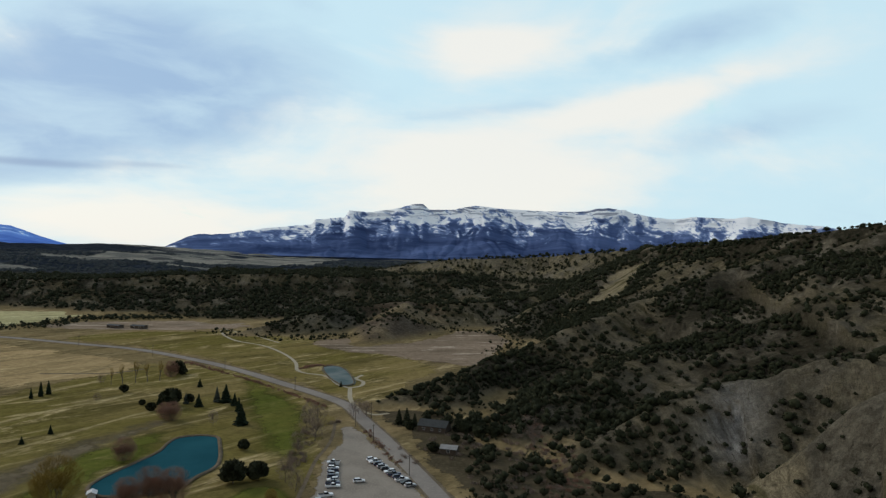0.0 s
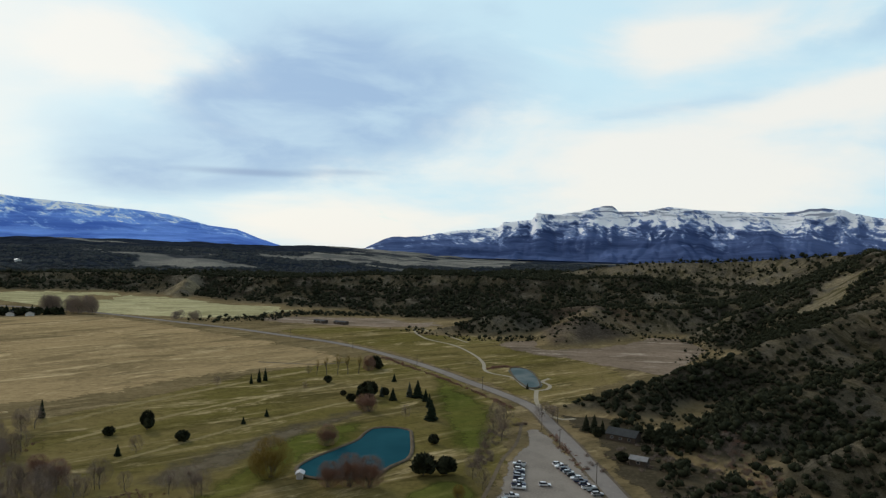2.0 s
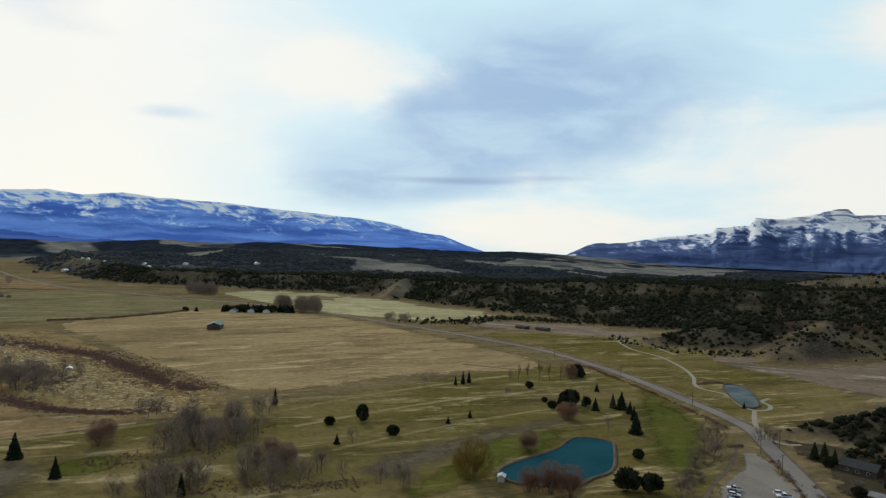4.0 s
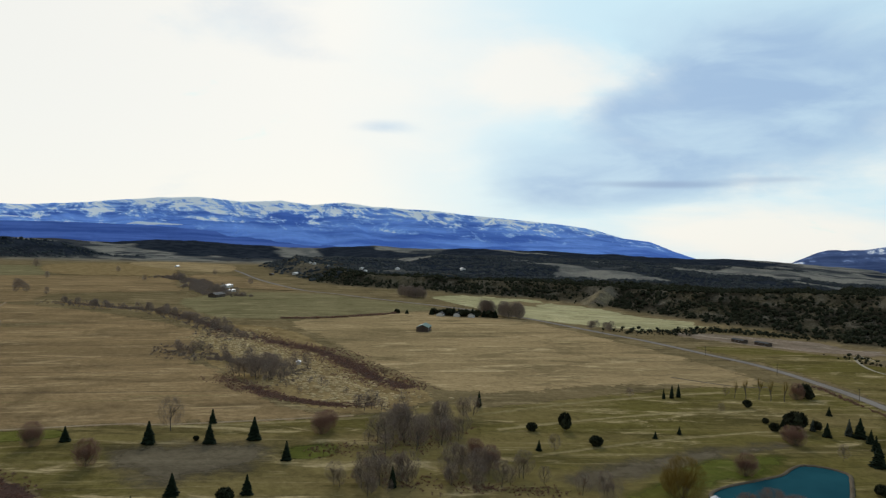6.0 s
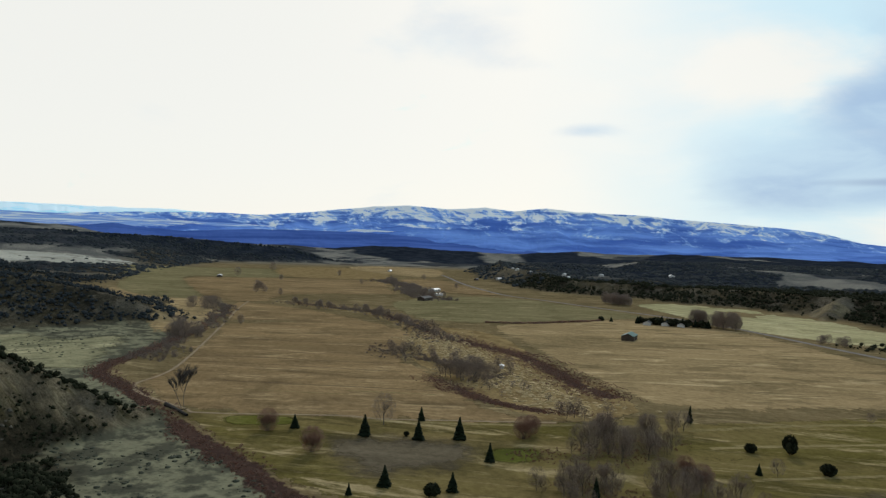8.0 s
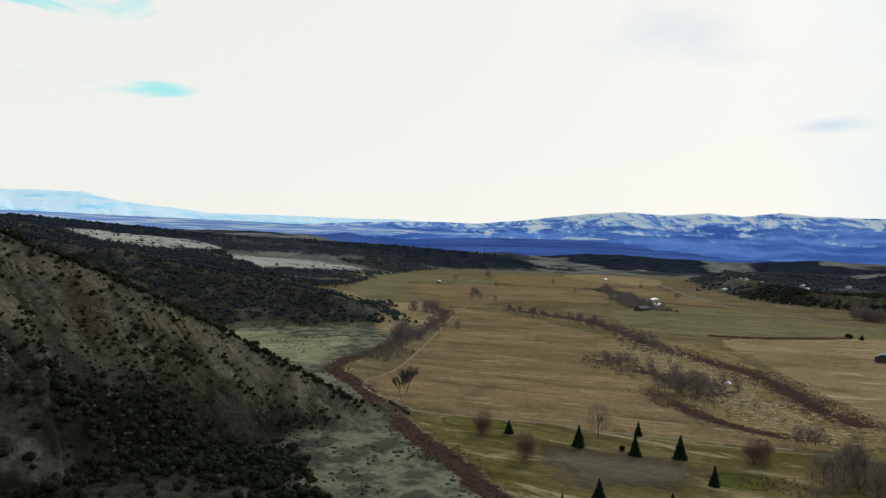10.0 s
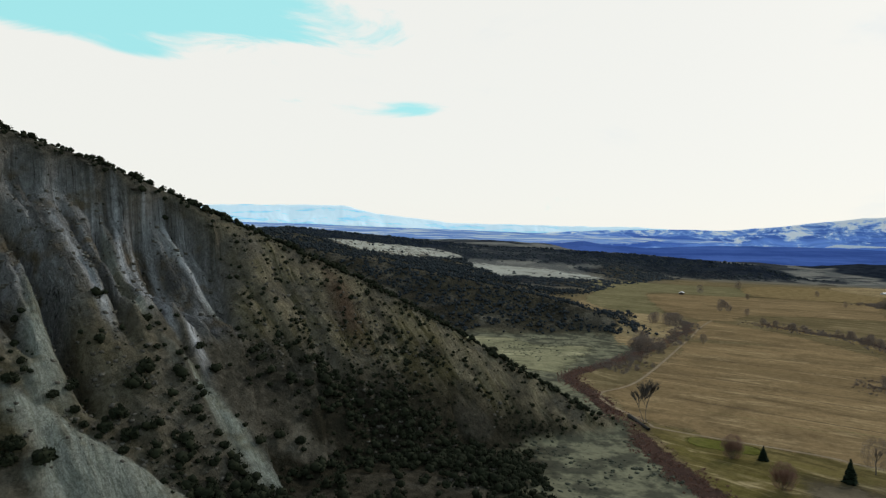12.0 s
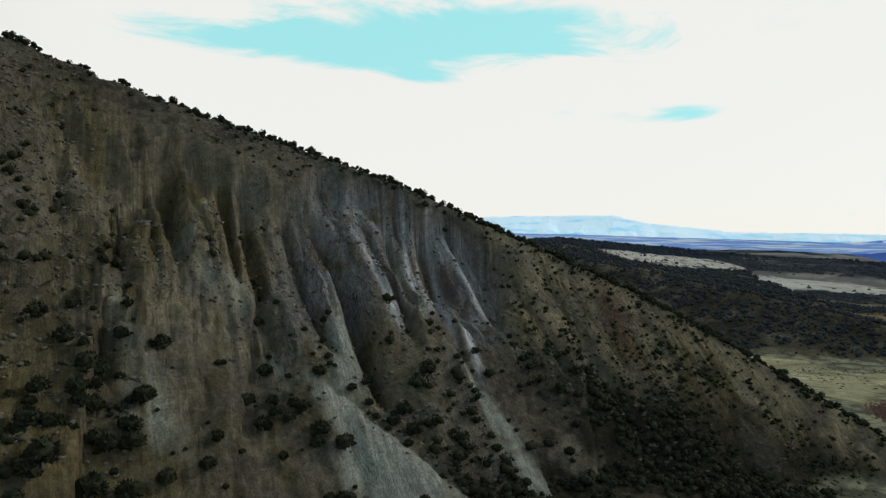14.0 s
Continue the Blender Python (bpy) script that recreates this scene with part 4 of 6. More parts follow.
patch("meadow", [(-780, 726), (-900, 800), (-840, 990), (-700, 925), (-560, 950), (-487, 940), (-405, 900), (-415, 790), (-425, 735), (-448, 690), (-574, 671)], 0.035, M_MEADOW, "pale straw meadow at the foot of the bench", "meadow", 10, 8)
patch("meadow_west", [(-800, -110), (-665, -40), (-670, 8), (-549, -6), (-519, -25), (-560, -90), (-673, -150)], 0.035, M_SAGE_MEADOW, "pale green-yellow meadow behind the scrubby spur", "meadow", 10, 6)
patch("dry_basin", [(-92, 562), (-112, 640), (-62, 692), (8, 742), (76, 732), (58, 640), (25, 532), (2, 543), (-27, 552), (-54, 532)], 0.035, M_CLAYFLAT, "bare silty basin below the pink bluff", "ground", 8, 5)
patch("yard_dirt", [(0, 292), (-16, 335), (-32, 382), (-18, 402), (30, 400), (70, 380), (95, 320), (90, 240), (75, 190), (32, 190), (18, 235)], 0.035, M_DIRT, "bare tan dirt yard round the house", "ground", 8, 6)
patch("plain_pale", [(-1200, -420), (-1290, -300), (-1560, -260), (-1744, -225), (-1866, -39), (-2007, 60), (-2090, 45), (-2150, -185), (-2130, -443), (-2060, -670), (-1700, -640), (-1350, -520)], 0.14, M_PALE, "pale distant grassland beyond the wooded bench", "grassland", 60, 40, 40, 1, True)
patch("marsh", [(-700, 290), (-640, 345), (-560, 338), (-495, 316), (-404, 296), (-339, 286), (-300, 262), (-296, 214), (-337, 197), (-409, 204), (-504, 214), (-560, 240), (-640, 276)], 0.035, M_STRAW, "straw-coloured marsh grass between brushy banks", "marsh", 6, 4)
patch("fairway_road", [(-125, 455), (-98, 416), (-74, 378), (-60, 307), (-67, 295), (-86, 328), (-101, 372)], 0.042, M_BRIGHT, "green mown fairway beside the pond", "fairway", 9, 5)
patch("fairway_pond", [(-140, 210), (-147, 272), (-140, 312), (-128, 326), (-124, 301), (-128, 262), (-126, 226)], 0.042, M_BRIGHT, "green mown fairway along the pond bank", "fairway", 7, 5)
patch("fairway_long", [(-262, 270), (-246, 312), (-228, 360), (-190, 407), (-170, 398), (-190, 351), (-207, 281), (-228, 236)], 0.042, M_GREEN, "long olive-green fairway", "fairway", 7, 5)
patch("fairway_north", [(-252, 646), (-192, 700), (-92, 594), (-28, 557), (-23, 465), (-42, 446), (-52, 490), (-99, 504), (-178, 570)], 0.042, M_GREEN, "green fairway across the road", "fairway", 10, 7)
patch("putting_green", [(-267, 153), (-261, 172), (-249, 167), (-247, 152), (-255, 145)], 0.056, M_BRIGHT, "bright green putting green", "putting green", 3, 1)
patch("putting_green_lot", [(-75, 235), (-68, 256), (-58, 256), (-52, 240)], 0.056, M_BRIGHT, "bright green putting green near the parking lot", "putting green", 3, 1)
patch("tee_green", [(-362, 55), (-350, 84), (-336, 80), (-345, 54)], 0.056, M_BRIGHT, "bright green tee beside the dirt track", "putting green", 3, 1)
patch("dormant_turf", [(-305, 90), (-300, 120), (-276, 147), (-257, 139), (-249, 100), (-265, 86)], 0.035, M_BARE, "grey-brown dormant turf oval", "turf", 16, 6)
patch("dormant_turf_long", [(-172, 225), (-167, 265), (-158, 303), (-136, 345), (-144, 290), (-151, 250), (-156, 222)], 0.035, M_BARE, "grey-brown dormant turf strip", "turf", 12, 6)
for i, (line, wide) in enumerate((([(-235, 250), (-222, 300), (-205, 352), (-180, 402)], 7), ([(-262, 262), (-252, 320), (-238, 372), (-214, 440)], 9), ([(-196, 232), (-180, 290), (-163, 338), (-148, 372)], 6),
                                  ([(-330, 118), (-300, 185), (-284, 232)], 7))):
    ribbon("rough_strip", line, wide, 0.06 + 0.003 * i, M_ROUGH, "band of dry tan rough grass between fairways", "grass", profile=((0, 0), (0.5, 0), (1, 0)))
ribbon("road_verge", ROAD, 12.5, 0.075, M_SHOULDER, "brown gravel verge of the country road", "road verge")
ribbon("road", ROAD, 7.4, 0.10, M_ASPHALT, "worn grey two-lane country road", "road", profile=((0, -0.03), (0.03, 0), (0.5, 0.05), (0.97, 0), (1, -0.03)))
patch("parking_lot", [(-47, 344), (-44, 318), (-46.5, 296), (-45, 270), (-44, 240), (-44, 205), (10, 205), (-5, 250), (-14, 279), (-25, 305), (-38, 336)], 0.091, M_GRAVEL, "pale gravel parking lot beside the road", "parking lot", 3, 1.2)
ribbon("path", [(-220, 700), (-206, 666), (-184, 631), (-153, 605), (-126, 564), (-109, 526), (-101, 495), (-93, 483), (-79, 476), (-71, 462), (-65, 447), (-57, 438), (-50, 444), (-50, 457), (-56, 468), (-53, 481)],
       2.6, 0.2, M_PATH, "pale winding cart path", "path", gap=3)
ribbon("path_link", [(-56, 438), (-52, 408), (-46, 387), (-39, 374), (-33, 370), (-27, 374)], 2.6, 0.084, M_PATH, "pale cart path beside the road", "path", gap=3)
ribbon("path_upper", [(-220, 712), (-178, 669), (-145, 627)], 2.2, 0.07, M_PATH, "pale track below the bluff", "path")
ribbon("path_lot", [(-52, 352), (-49, 318), (-50.5, 290), (-49.5, 262), (-49, 244), (-49, 215)], 2.0, 0.105, M_SHOULDER, "tan dirt footpath along the parking lot", "path", gap=3)
ribbon("dirt_track", [(-1590, 348), (-1244, 253), (-944, 158), (-763, 111), (-513, 44), (-448, 14), (-385, 36), (-371, 46), (-345, 108), (-330, 130), (-297, 208)], 2.8, 0.115, M_TRACK, "dirt farm track along the field edge", "track")
ribbon("range_track", [(-262, 458), (-235, 462), (-216, 468), (-204, 484)], 4, 0.078, M_SHOULDER, "dirt service track", "track")
ribbon("creek_brush_ground", CREEK, 21, 0.055, M_BROWN, "dark red-brown brush litter along the creek", "ground", profile=((0, 0), (0.5, 0), (1, 0)))
RED_BAND = [(-616, 292), (-533, 300), (-495, 305), (-447, 297), (-400, 286), (-365, 277), (-334, 277)]
RED_BAND_NEAR = [(-425, 194), (-394, 195), (-355, 198), (-325, 211), (-312, 232)]
HEDGE = [(-985, 236), (-930, 256), (-880, 278), (-842, 300), (-763, 305), (-697, 300), (-640, 290), (-590, 280)]
ribbon("marsh_brush_ground", RED_BAND, 26, 0.052, M_BROWN, "dark red-brown brush litter at the marsh edge", "ground", profile=((0, 0), (0.5, 0), (1, 0)))
ribbon("marsh_brush_ground_near", RED_BAND_NEAR, 10, 0.052, M_BROWN, "dark brown brush litter at the marsh edge", "ground")
ribbon("hedge_ground", HEDGE, 46, 0.048, M_STRAW, "straw-coloured weedy strip along the stream", "ground")
ribbon("hedge_brush_ground", HEDGE, 22, 0.066, M_BROWN, "dark brown brush litter along the stream", "ground", profile=((0, 0), (0.5, 0), (1, 0)))

POND = [(-124, 250), (-124, 263), (-121, 276), (-117, 294), (-118, 307), (-117, 316), (-110, 320), (-102, 319), (-98, 310), (-91, 289), (-89, 276), (-92, 266), (-95, 251), (-106, 245), (-116, 243)]
SMALL_POND = [(-84, 507), (-74, 510), (-65, 490), (-58, 464), (-56, 449), (-60, 442), (-66, 452), (-75, 473)]
BANK = ((0.5, -0.1), (0.58, 0.5), (0.72, 0.75), (0.85, 0.5), (1, -0.1))
M_SHALLOW = surface("shallow_pond_water", lambda t, p: mix(t, ramp(t, grain(t, p, 0.06, 4), 0.35, 0.65), (0.095, 0.135, 0.138), (0.175, 0.205, 0.198)), 0.5, spec=0.02)
for outline, what in ((POND, "teal irrigation pond with a dry earth bank"), (SMALL_POND, "small blue pond beside the cart path")):
    patch("pond_water", outline, 0.3, M_WATER if outline is POND else M_SHALLOW, what, "pond", 0.6, 0.6, 3)
    ribbon("pond_bank", outline, 4.4 if outline is POND else 2.4, 0.2, M_SHOULDER, "dry tan bank round the pond", "pond bank", True, 3, BANK)


# ======== plants ========
M_JUNIPER = bpy.data.materials.new("juniper_foliage")
M_SPRUCE = bpy.data.materials.new("spruce_needles")
M_BLUE_SPRUCE = bpy.data.materials.new("grey_spruce_needles")
M_TWIG = bpy.data.materials.new("bare_grey_twigs")
M_RED_TWIG = bpy.data.materials.new("russet_twigs")
M_WILLOW = bpy.data.materials.new("yellow_willow_twigs")
M_STRAW_BLADE = bpy.data.materials.new("straw_blades")
# Paler, bluer copy of the juniper foliage, with distance haze in its colour.
M_FAR_JUNIPER = bpy.data.materials.new("hazed_juniper_foliage")
M_SAGE = bpy.data.materials.new("sage_foliage")
M_BARK = bpy.data.materials.new("grey_bark")
M_ROCK = bpy.data.materials.new("sandstone")
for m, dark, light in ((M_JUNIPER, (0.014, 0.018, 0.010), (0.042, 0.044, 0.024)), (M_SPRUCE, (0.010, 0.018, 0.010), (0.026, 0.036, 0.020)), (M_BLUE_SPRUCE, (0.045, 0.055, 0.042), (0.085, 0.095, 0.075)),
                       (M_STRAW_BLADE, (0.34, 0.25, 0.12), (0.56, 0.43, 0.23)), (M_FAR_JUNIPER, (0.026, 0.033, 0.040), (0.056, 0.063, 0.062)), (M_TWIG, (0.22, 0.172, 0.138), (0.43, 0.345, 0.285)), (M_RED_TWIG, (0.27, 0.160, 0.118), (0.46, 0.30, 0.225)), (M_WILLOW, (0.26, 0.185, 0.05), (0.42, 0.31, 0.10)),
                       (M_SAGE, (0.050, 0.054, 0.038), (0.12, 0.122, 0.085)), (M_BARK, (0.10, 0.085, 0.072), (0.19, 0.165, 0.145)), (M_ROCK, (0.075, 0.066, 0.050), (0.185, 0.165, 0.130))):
    t = nodes_of(m)
    isle = node(t, "ShaderNodeNewGeometry").outputs["Random Per Island"]
    tuft = grain(t, node(t, "ShaderNodeTexCoord").outputs["Object"], 2.5, 3)
    c = mix(t, calc(t, "MULTIPLY", calc(t, "ADD", isle, ramp(t, tuft, 0.3, 0.7)), 0.5), dark, light)
    b = node(t, "ShaderNodeBsdfPrincipled", Base_Color=c, Roughness=0.9)
    b.inputs["Specular IOR Level"].default_value = 0.04
    t.links.new(b.outputs[0], node(t, "ShaderNodeOutputMaterial").inputs[0])


def ball(detail, rng, rough=0.3, flat=0.85):
    """An uneven rounded clump as points and triangles, about one unit in radius."""
    bm = bmesh.new()
    bmesh.ops.create_icosphere(bm, subdivisions=detail, radius=1.0)
    off = rng.uniform(0, 50)
    for v in bm.verts:
        n = noise.noise(v.co * 1.7 + Vector((off, 0, 0))) + 0.5 * noise.noise(v.co * 4.1 + Vector((0, off, 0)))
        v.co *= 1 + rough * n * 2 + rng.uniform(-rough, rough) * 0.4
        v.co.z *= flat
    bm.verts.index_update()
    pts, tris = np.array([v.co[:] for v in bm.verts]), np.array([[v.index for v in f.verts] for f in bm.faces])
    bm.free()
    return pts, tris


def join(parts):
    pts, tris, base = [], [], 0
    for p, t in parts:
        pts.append(p), tris.append(t + base)
        base += len(p)
    return np.concatenate(pts), np.concatenate(tris)


def sprigs(count, rng, place, size):
    """Loose triangles of foliage: place(rng) gives a point and the way it faces."""
    pts, tris = [], []
    for i in range(count):
        c, n = place(rng)
        n = Vector(n).normalized()
        a = n.orthogonal().normalized()
        a.rotate(Matrix.Rotation(rng.uniform(0, 6.28), 3, n))
        b = n.cross(a)
        s = size * rng.uniform(0.6, 1.4)
        c = Vector(c)
        pts += [c - a * s * 0.5 - n * s * 0.2, c + a * s * 0.5 - n * s * 0.2, c + n * s * 0.9 + b * s * 0.4]
        tris.append((3 * i, 3 * i + 1, 3 * i + 2))
    return np.array([p[:] for p in pts]), np.array(tris)


def on_ball(rng, flat=0.85, low=-0.2):
    z = rng.uniform(low, 1)
    a = rng.uniform(0, 6.283)
    q = math.sqrt(max(0, 1 - z * z))
    return (q * math.cos(a), q * math.sin(a), z * flat), (q * math.cos(a), q * math.sin(a), z + 0.3)


def shrub_form(rng, lobes, detail, leaves):
    """A juniper: a few uneven lobes set close, with loose sprigs; radius about 1, foot at 0."""
    parts = []
    for k in range(lobes):
        p, t = ball(detail, rng, 0.30)
        a, r = rng.uniform(0, 6.283), (0.0 if k == 0 else rng.uniform(0.35, 0.6))
        s = rng.uniform(0.62, 0.78) if k == 0 else rng.uniform(0.38, 0.58)
        parts.append((p * s + np.array([r * math.cos(a), r * math.sin(a), 0.62 + rng.uniform(-0.12, 0.4)]), t))
    p, t = sprigs(leaves, rng, on_ball, 0.34)
    parts.append((p * 0.85 + np.array([0, 0, 0.7]), t))
    return join(parts)


def scattered(name, forms, places, material, label, category):
    """Many copies of the forms at places of (x, y, z, size, height, turn), as one mesh."""
    places = np.asarray(places, float)
    pts_all, tri_all, base = [], [], 0
    for k, (p, t) in enumerate(forms):
        q = places[k::len(forms)]
        if not len(q):
            continue
        c, s = np.cos(q[:, 5])[:, None], np.sin(q[:, 5])[:, None]
        x, y, z = p[None, :, 0], p[None, :, 1], p[None, :, 2]
        w = np.stack([q[:, :1] + q[:, 3:4] * (c * x - s * y), q[:, 1:2] + q[:, 3:4] * (s * x + c * y), q[:, 2:3] + q[:, 4:5] * z], -1)
        pts_all.append(w.reshape(-1, 3))
        tri_all.append((t[None] + (np.arange(len(q)) * len(p))[:, None, None]).reshape(-1, 3) + base)
        base += len(q) * len(p)
    pts, tris = np.concatenate(pts_all), np.concatenate(tri_all)
    mesh = bpy.data.meshes.new(name)
    mesh.vertices.add(len(pts))
    mesh.vertices.foreach_set("co", pts.astype(np.float32).ravel())
    mesh.loops.add(tris.size)
    mesh.loops.foreach_set("vertex_index", tris.astype(np.int32).ravel())
    mesh.polygons.add(len(tris))
    mesh.polygons.foreach_set("loop_start", np.arange(0, tris.size, 3, dtype=np.int32))
    mesh.materials.append(material)
    mesh.update(calc_edges=True)
    return tagged(new(name, mesh), label, category, kind="stuff")


def piece(name, form, material, parent, label="", smooth=False):
    """One mesh part under a thing."""
    mesh = mesh_of(name, form[0], form[1], material, None, smooth)
    ob = new(name, mesh)
    ob.parent = parent
    return tagged(ob, label)


gen = np.random.default_rng(11)
rng = random.Random(5)


def cast(n, az0, az1, r0, r1):
    """n random places on the ground, evenly spread over a sector of the land round the hovering point."""
    a, r = np.radians(gen.uniform(az0, az1, n)), np.sqrt(gen.uniform(r0**2, r1**2, n))
    x, y = -np.sin(a) * r, np.cos(a) * r
    z, m = land(x, y)
    clump = fbm(x, y, 45, 4, 77)
    return x, y, z, m, clump, r


near_forms = [shrub_form(rng, 3, 1, 26) for _ in range(6)]
far_forms = [shrub_form(rng, 1, 1, 8) for _ in range(5)]
tiny_forms = [ball(1, rng, 0.35, 0.9) for _ in range(4)]


def grove(name, n, az0, az1, r0, r1, forms, low, high, size, label, bare_keep=0.12, cut=(0.40, 0.58), leaf=M_JUNIPER):
    x, y, z, m, clump, r = cast(n, az0, az1, r0, r1)
    chance = m["wood"] * step(clump, *cut) * (1 - 0.93 * np.clip(np.maximum(m["clay"], m["wash"]) + 0.55 * m["tan"], 0, 1)) * step(z, 0.8, 3.0) + bare_keep * 0.3 * m["wood"] * step(z, 0.8, 3)
    keep = gen.uniform(0, 1, n) < chance
    x, y, z = x[keep], y[keep], z[keep]
    k = len(x)
    s = size * gen.uniform(low, high, k) * (0.75 + 0.5 * gen.uniform(0, 1, k) ** 2)
    return scattered(name, forms, np.stack([x, y, z - 0.15 * s, s, s * gen.uniform(0.85, 1.25, k), gen.uniform(0, 6.28, k)], 1), leaf, label, "shrubs")


grove("juniper_woodland", 42000, -40, 14, 200, 780, near_forms, 0.45, 1.3, 2.0, "dark juniper scrub covering the brown hillside", 0.4, (0.38, 0.62))
grove("juniper_woodland", 60000, -36, 62, 760, 1600, far_forms, 0.6, 1.4, 3.3, "dark juniper woodland on the bench and bluffs", 0.4, (0.32, 0.52))
grove("juniper_woodland", 42000, -20, 128, 1500, 2900, tiny_forms, 0.7, 1.5, 4.6, "far juniper woodland on the plain, haze in its foliage colour", 0.0, (0.24, 0.44), M_FAR_JUNIPER)
grove("juniper_woodland", 28000, 84, 125, 620, 1600, far_forms, 0.6, 1.4, 2.7, "dark juniper woodland on the western bench, haze in its foliage colour", 0.3, (0.30, 0.50), M_FAR_JUNIPER)


# ======== the near hill: scrub, single junipers and loose rock ========
x, y, z, m, clump, r = cast(46000, 84, 170, 105, 420)
d, zr, s, side = ridge_at(x, y, CLIFF_HILL)
chance = (m["wood"] * step(clump, 0.36, 0.56) + 0.10 * m["wood"] + 0.05 * (1 - m["clay"])) * (1 - 0.9 * np.maximum(m["clay"], m["wash"])) * step(z, 0.6, 2.0)
pick = (gen.uniform(0, 1, len(x)) < 0.85 * chance * (0.55 + 0.45 * step(d, 30, 70)) * (1 - 0.35 * step(s, 190, 240))) & ((side > 0.4) | (d < 25))
x, y, z, d, s = x[pick], y[pick], z[pick], d[pick], s[pick]
size = (0.4 + (1.0 + 1.2 * step(d, 40, 75)) * gen.uniform(0, 1, len(x)) ** 2.0) * (1 + 0.5 * step(np.hypot(x, y), 230, 150)) 
order = np.argsort(np.hypot(x + 130, y + 150))
single, rest = order[:300], order[300:]
scattered("juniper_scrub", near_forms, np.stack([x[rest], y[rest], z[rest] - 0.15, size[rest], size[rest] * 1.05, gen.uniform(0, 6.28, len(rest))], 1), M_JUNIPER,
          "dark juniper scrub on the near brown hillside", "shrubs")
masters = []
for k in range(4):
    base = new("juniper_shrub")
    piece("foliage", shrub_form(rng, 5, 2, 90), M_JUNIPER, base)
    trunk, tri = ball(1, rng, 0.2)
    piece("trunk", (trunk * np.array([0.12, 0.12, 0.5]) + np.array([0, 0, 0.1]), tri), M_BARK, base, "twisted grey trunk")
    tagged(base, "dark green juniper shrub on the eroded slope", "shrub", "junipers on the near hill")
    masters.append(base)
for j, i in enumerate(single):
    m4 = pose(x[i], y[i], z[i] - 0.1, 0, 0, rng.uniform(0, 360)) @ Matrix.Diagonal((size[i], size[i], size[i] * rng.uniform(0.9, 1.2), 1))
    if j < 4:
        masters[j].matrix_basis = m4
    else:
        base = copy_thing(masters[j % 4], Matrix())
        base.matrix_basis = m4
crest = smooth_line([q[:2] for q in CLIFF_HILL[:11]], False, 0.24)
crest = crest[gen.uniform(0, 1, len(crest)) < 0.9 * step(vnoise(crest[:, 0] / 9, crest[:, 1] / 9, 5), 0.15, 0.4)]
crest = crest + gen.normal(0, 3.4, crest.shape)
cz = land(crest[:, 0], crest[:, 1])[0]
cs = 0.4 + 1.5 * gen.uniform(0, 1, len(crest)) ** 1.8
scattered("juniper_crest", near_forms, np.stack([crest[:, 0], crest[:, 1], cz - 0.1, cs, cs * gen.uniform(0.8, 1.3, len(crest)), gen.uniform(0, 6.28, len(crest))], 1), M_JUNIPER,
          "dark junipers along the skyline of the near hill", "shrubs")

rock_forms = []
for k in range(6):
    bm = bmesh.new()
    bmesh.ops.create_cube(bm, size=1.5)
    for v in bm.verts:
        v.co = Vector((v.co.x * rng.uniform(0.55, 1.2), v.co.y * rng.uniform(0.45, 1.0), v.co.z * rng.uniform(0.3, 0.75))) + Vector((rng.uniform(-0.2, 0.2), rng.uniform(-0.2, 0.2), 0))
    bmesh.ops.triangulate(bm, faces=bm.faces[:])
    bm.verts.index_update()
    rock_forms.append((np.array([v.co[:] for v in bm.verts]), np.array([[v.index for v in f.verts] for f in bm.faces])))
    bm.free()
x, y, z, m, clump, r = cast(52000, 96, 168, 105, 330)
d, zr, s, side = ridge_at(x, y, CLIFF_HILL)
pick = (gen.uniform(0, 1, len(x)) < 0.75 * step(clump, 0.36, 0.60) * (0.55 + 0.45 * step(s, 260, 340)) * (1 - m["wash"])) & (side > 0.5) & (z > 3)
x, y, z = x[pick], y[pick], z[pick]
size = 0.12 + 1.15 * gen.uniform(0, 1, len(x)) ** 5
scattered("loose_rock", rock_forms, np.stack([x, y, z, size, size, gen.uniform(0, 6.28, len(x))], 1), M_ROCK, "broken tan rock littering the near slope", "rocks")

x, y, z, m, clump, r = cast(70000, 62, 112, 235, 980)
pick = (gen.uniform(0, 1, len(x)) < 0.75 * m["sage"] * step(clump, 0.46, 0.62) * (0.25 + 0.75 * step(r, 640, 330))) & (z < 8)
x, y, z = x[pick], y[pick], z[pick]
size = 0.25 + 0.95 * gen.uniform(0, 1, len(x)) ** 2.5
scattered("sagebrush", tiny_forms, np.stack([x, y, z, size, size * 0.8, gen.uniform(0, 6.28, len(x))], 1), M_SAGE, "grey-green sagebrush on the pale flat", "shrubs")


spots = np.stack([gen.uniform(-8, 100, 760), gen.uniform(200, 385, 760)], 1)
spots = spots[(spots[:, 0] > 12) | (spots[:, 1] > 345)]
size = 0.5 + 2.6 * gen.uniform(0, 1, len(spots)) ** 1.5
scattered("juniper_flat", near_forms, np.stack([spots[:, 0], spots[:, 1], land(spots[:, 0], spots[:, 1])[0] - 0.1, size, size * 1.1, gen.uniform(0, 6.28, len(spots))], 1), M_JUNIPER,
          "dark junipers on the flat below the hill", "shrubs")


# ======== trees ========
def tube(a, b, ra, rb, sides=4):
    a, b = Vector(a), Vector(b)
    n = (b - a).normalized()
    u = n.orthogonal().normalized()
    v = n.cross(u)
    ring = [math.cos(6.2832 * i / sides) * u + math.sin(6.2832 * i / sides) * v for i in range(sides)]
    pts = [a + q * ra for q in ring] + [b + q * rb for q in ring]
    tris = [t for i in range(sides) for t in ((i, (i + 1) % sides, sides + i), ((i + 1) % sides, sides + (i + 1) % sides, sides + i))]
    return np.array([p[:] for p in pts]), np.array(tris)


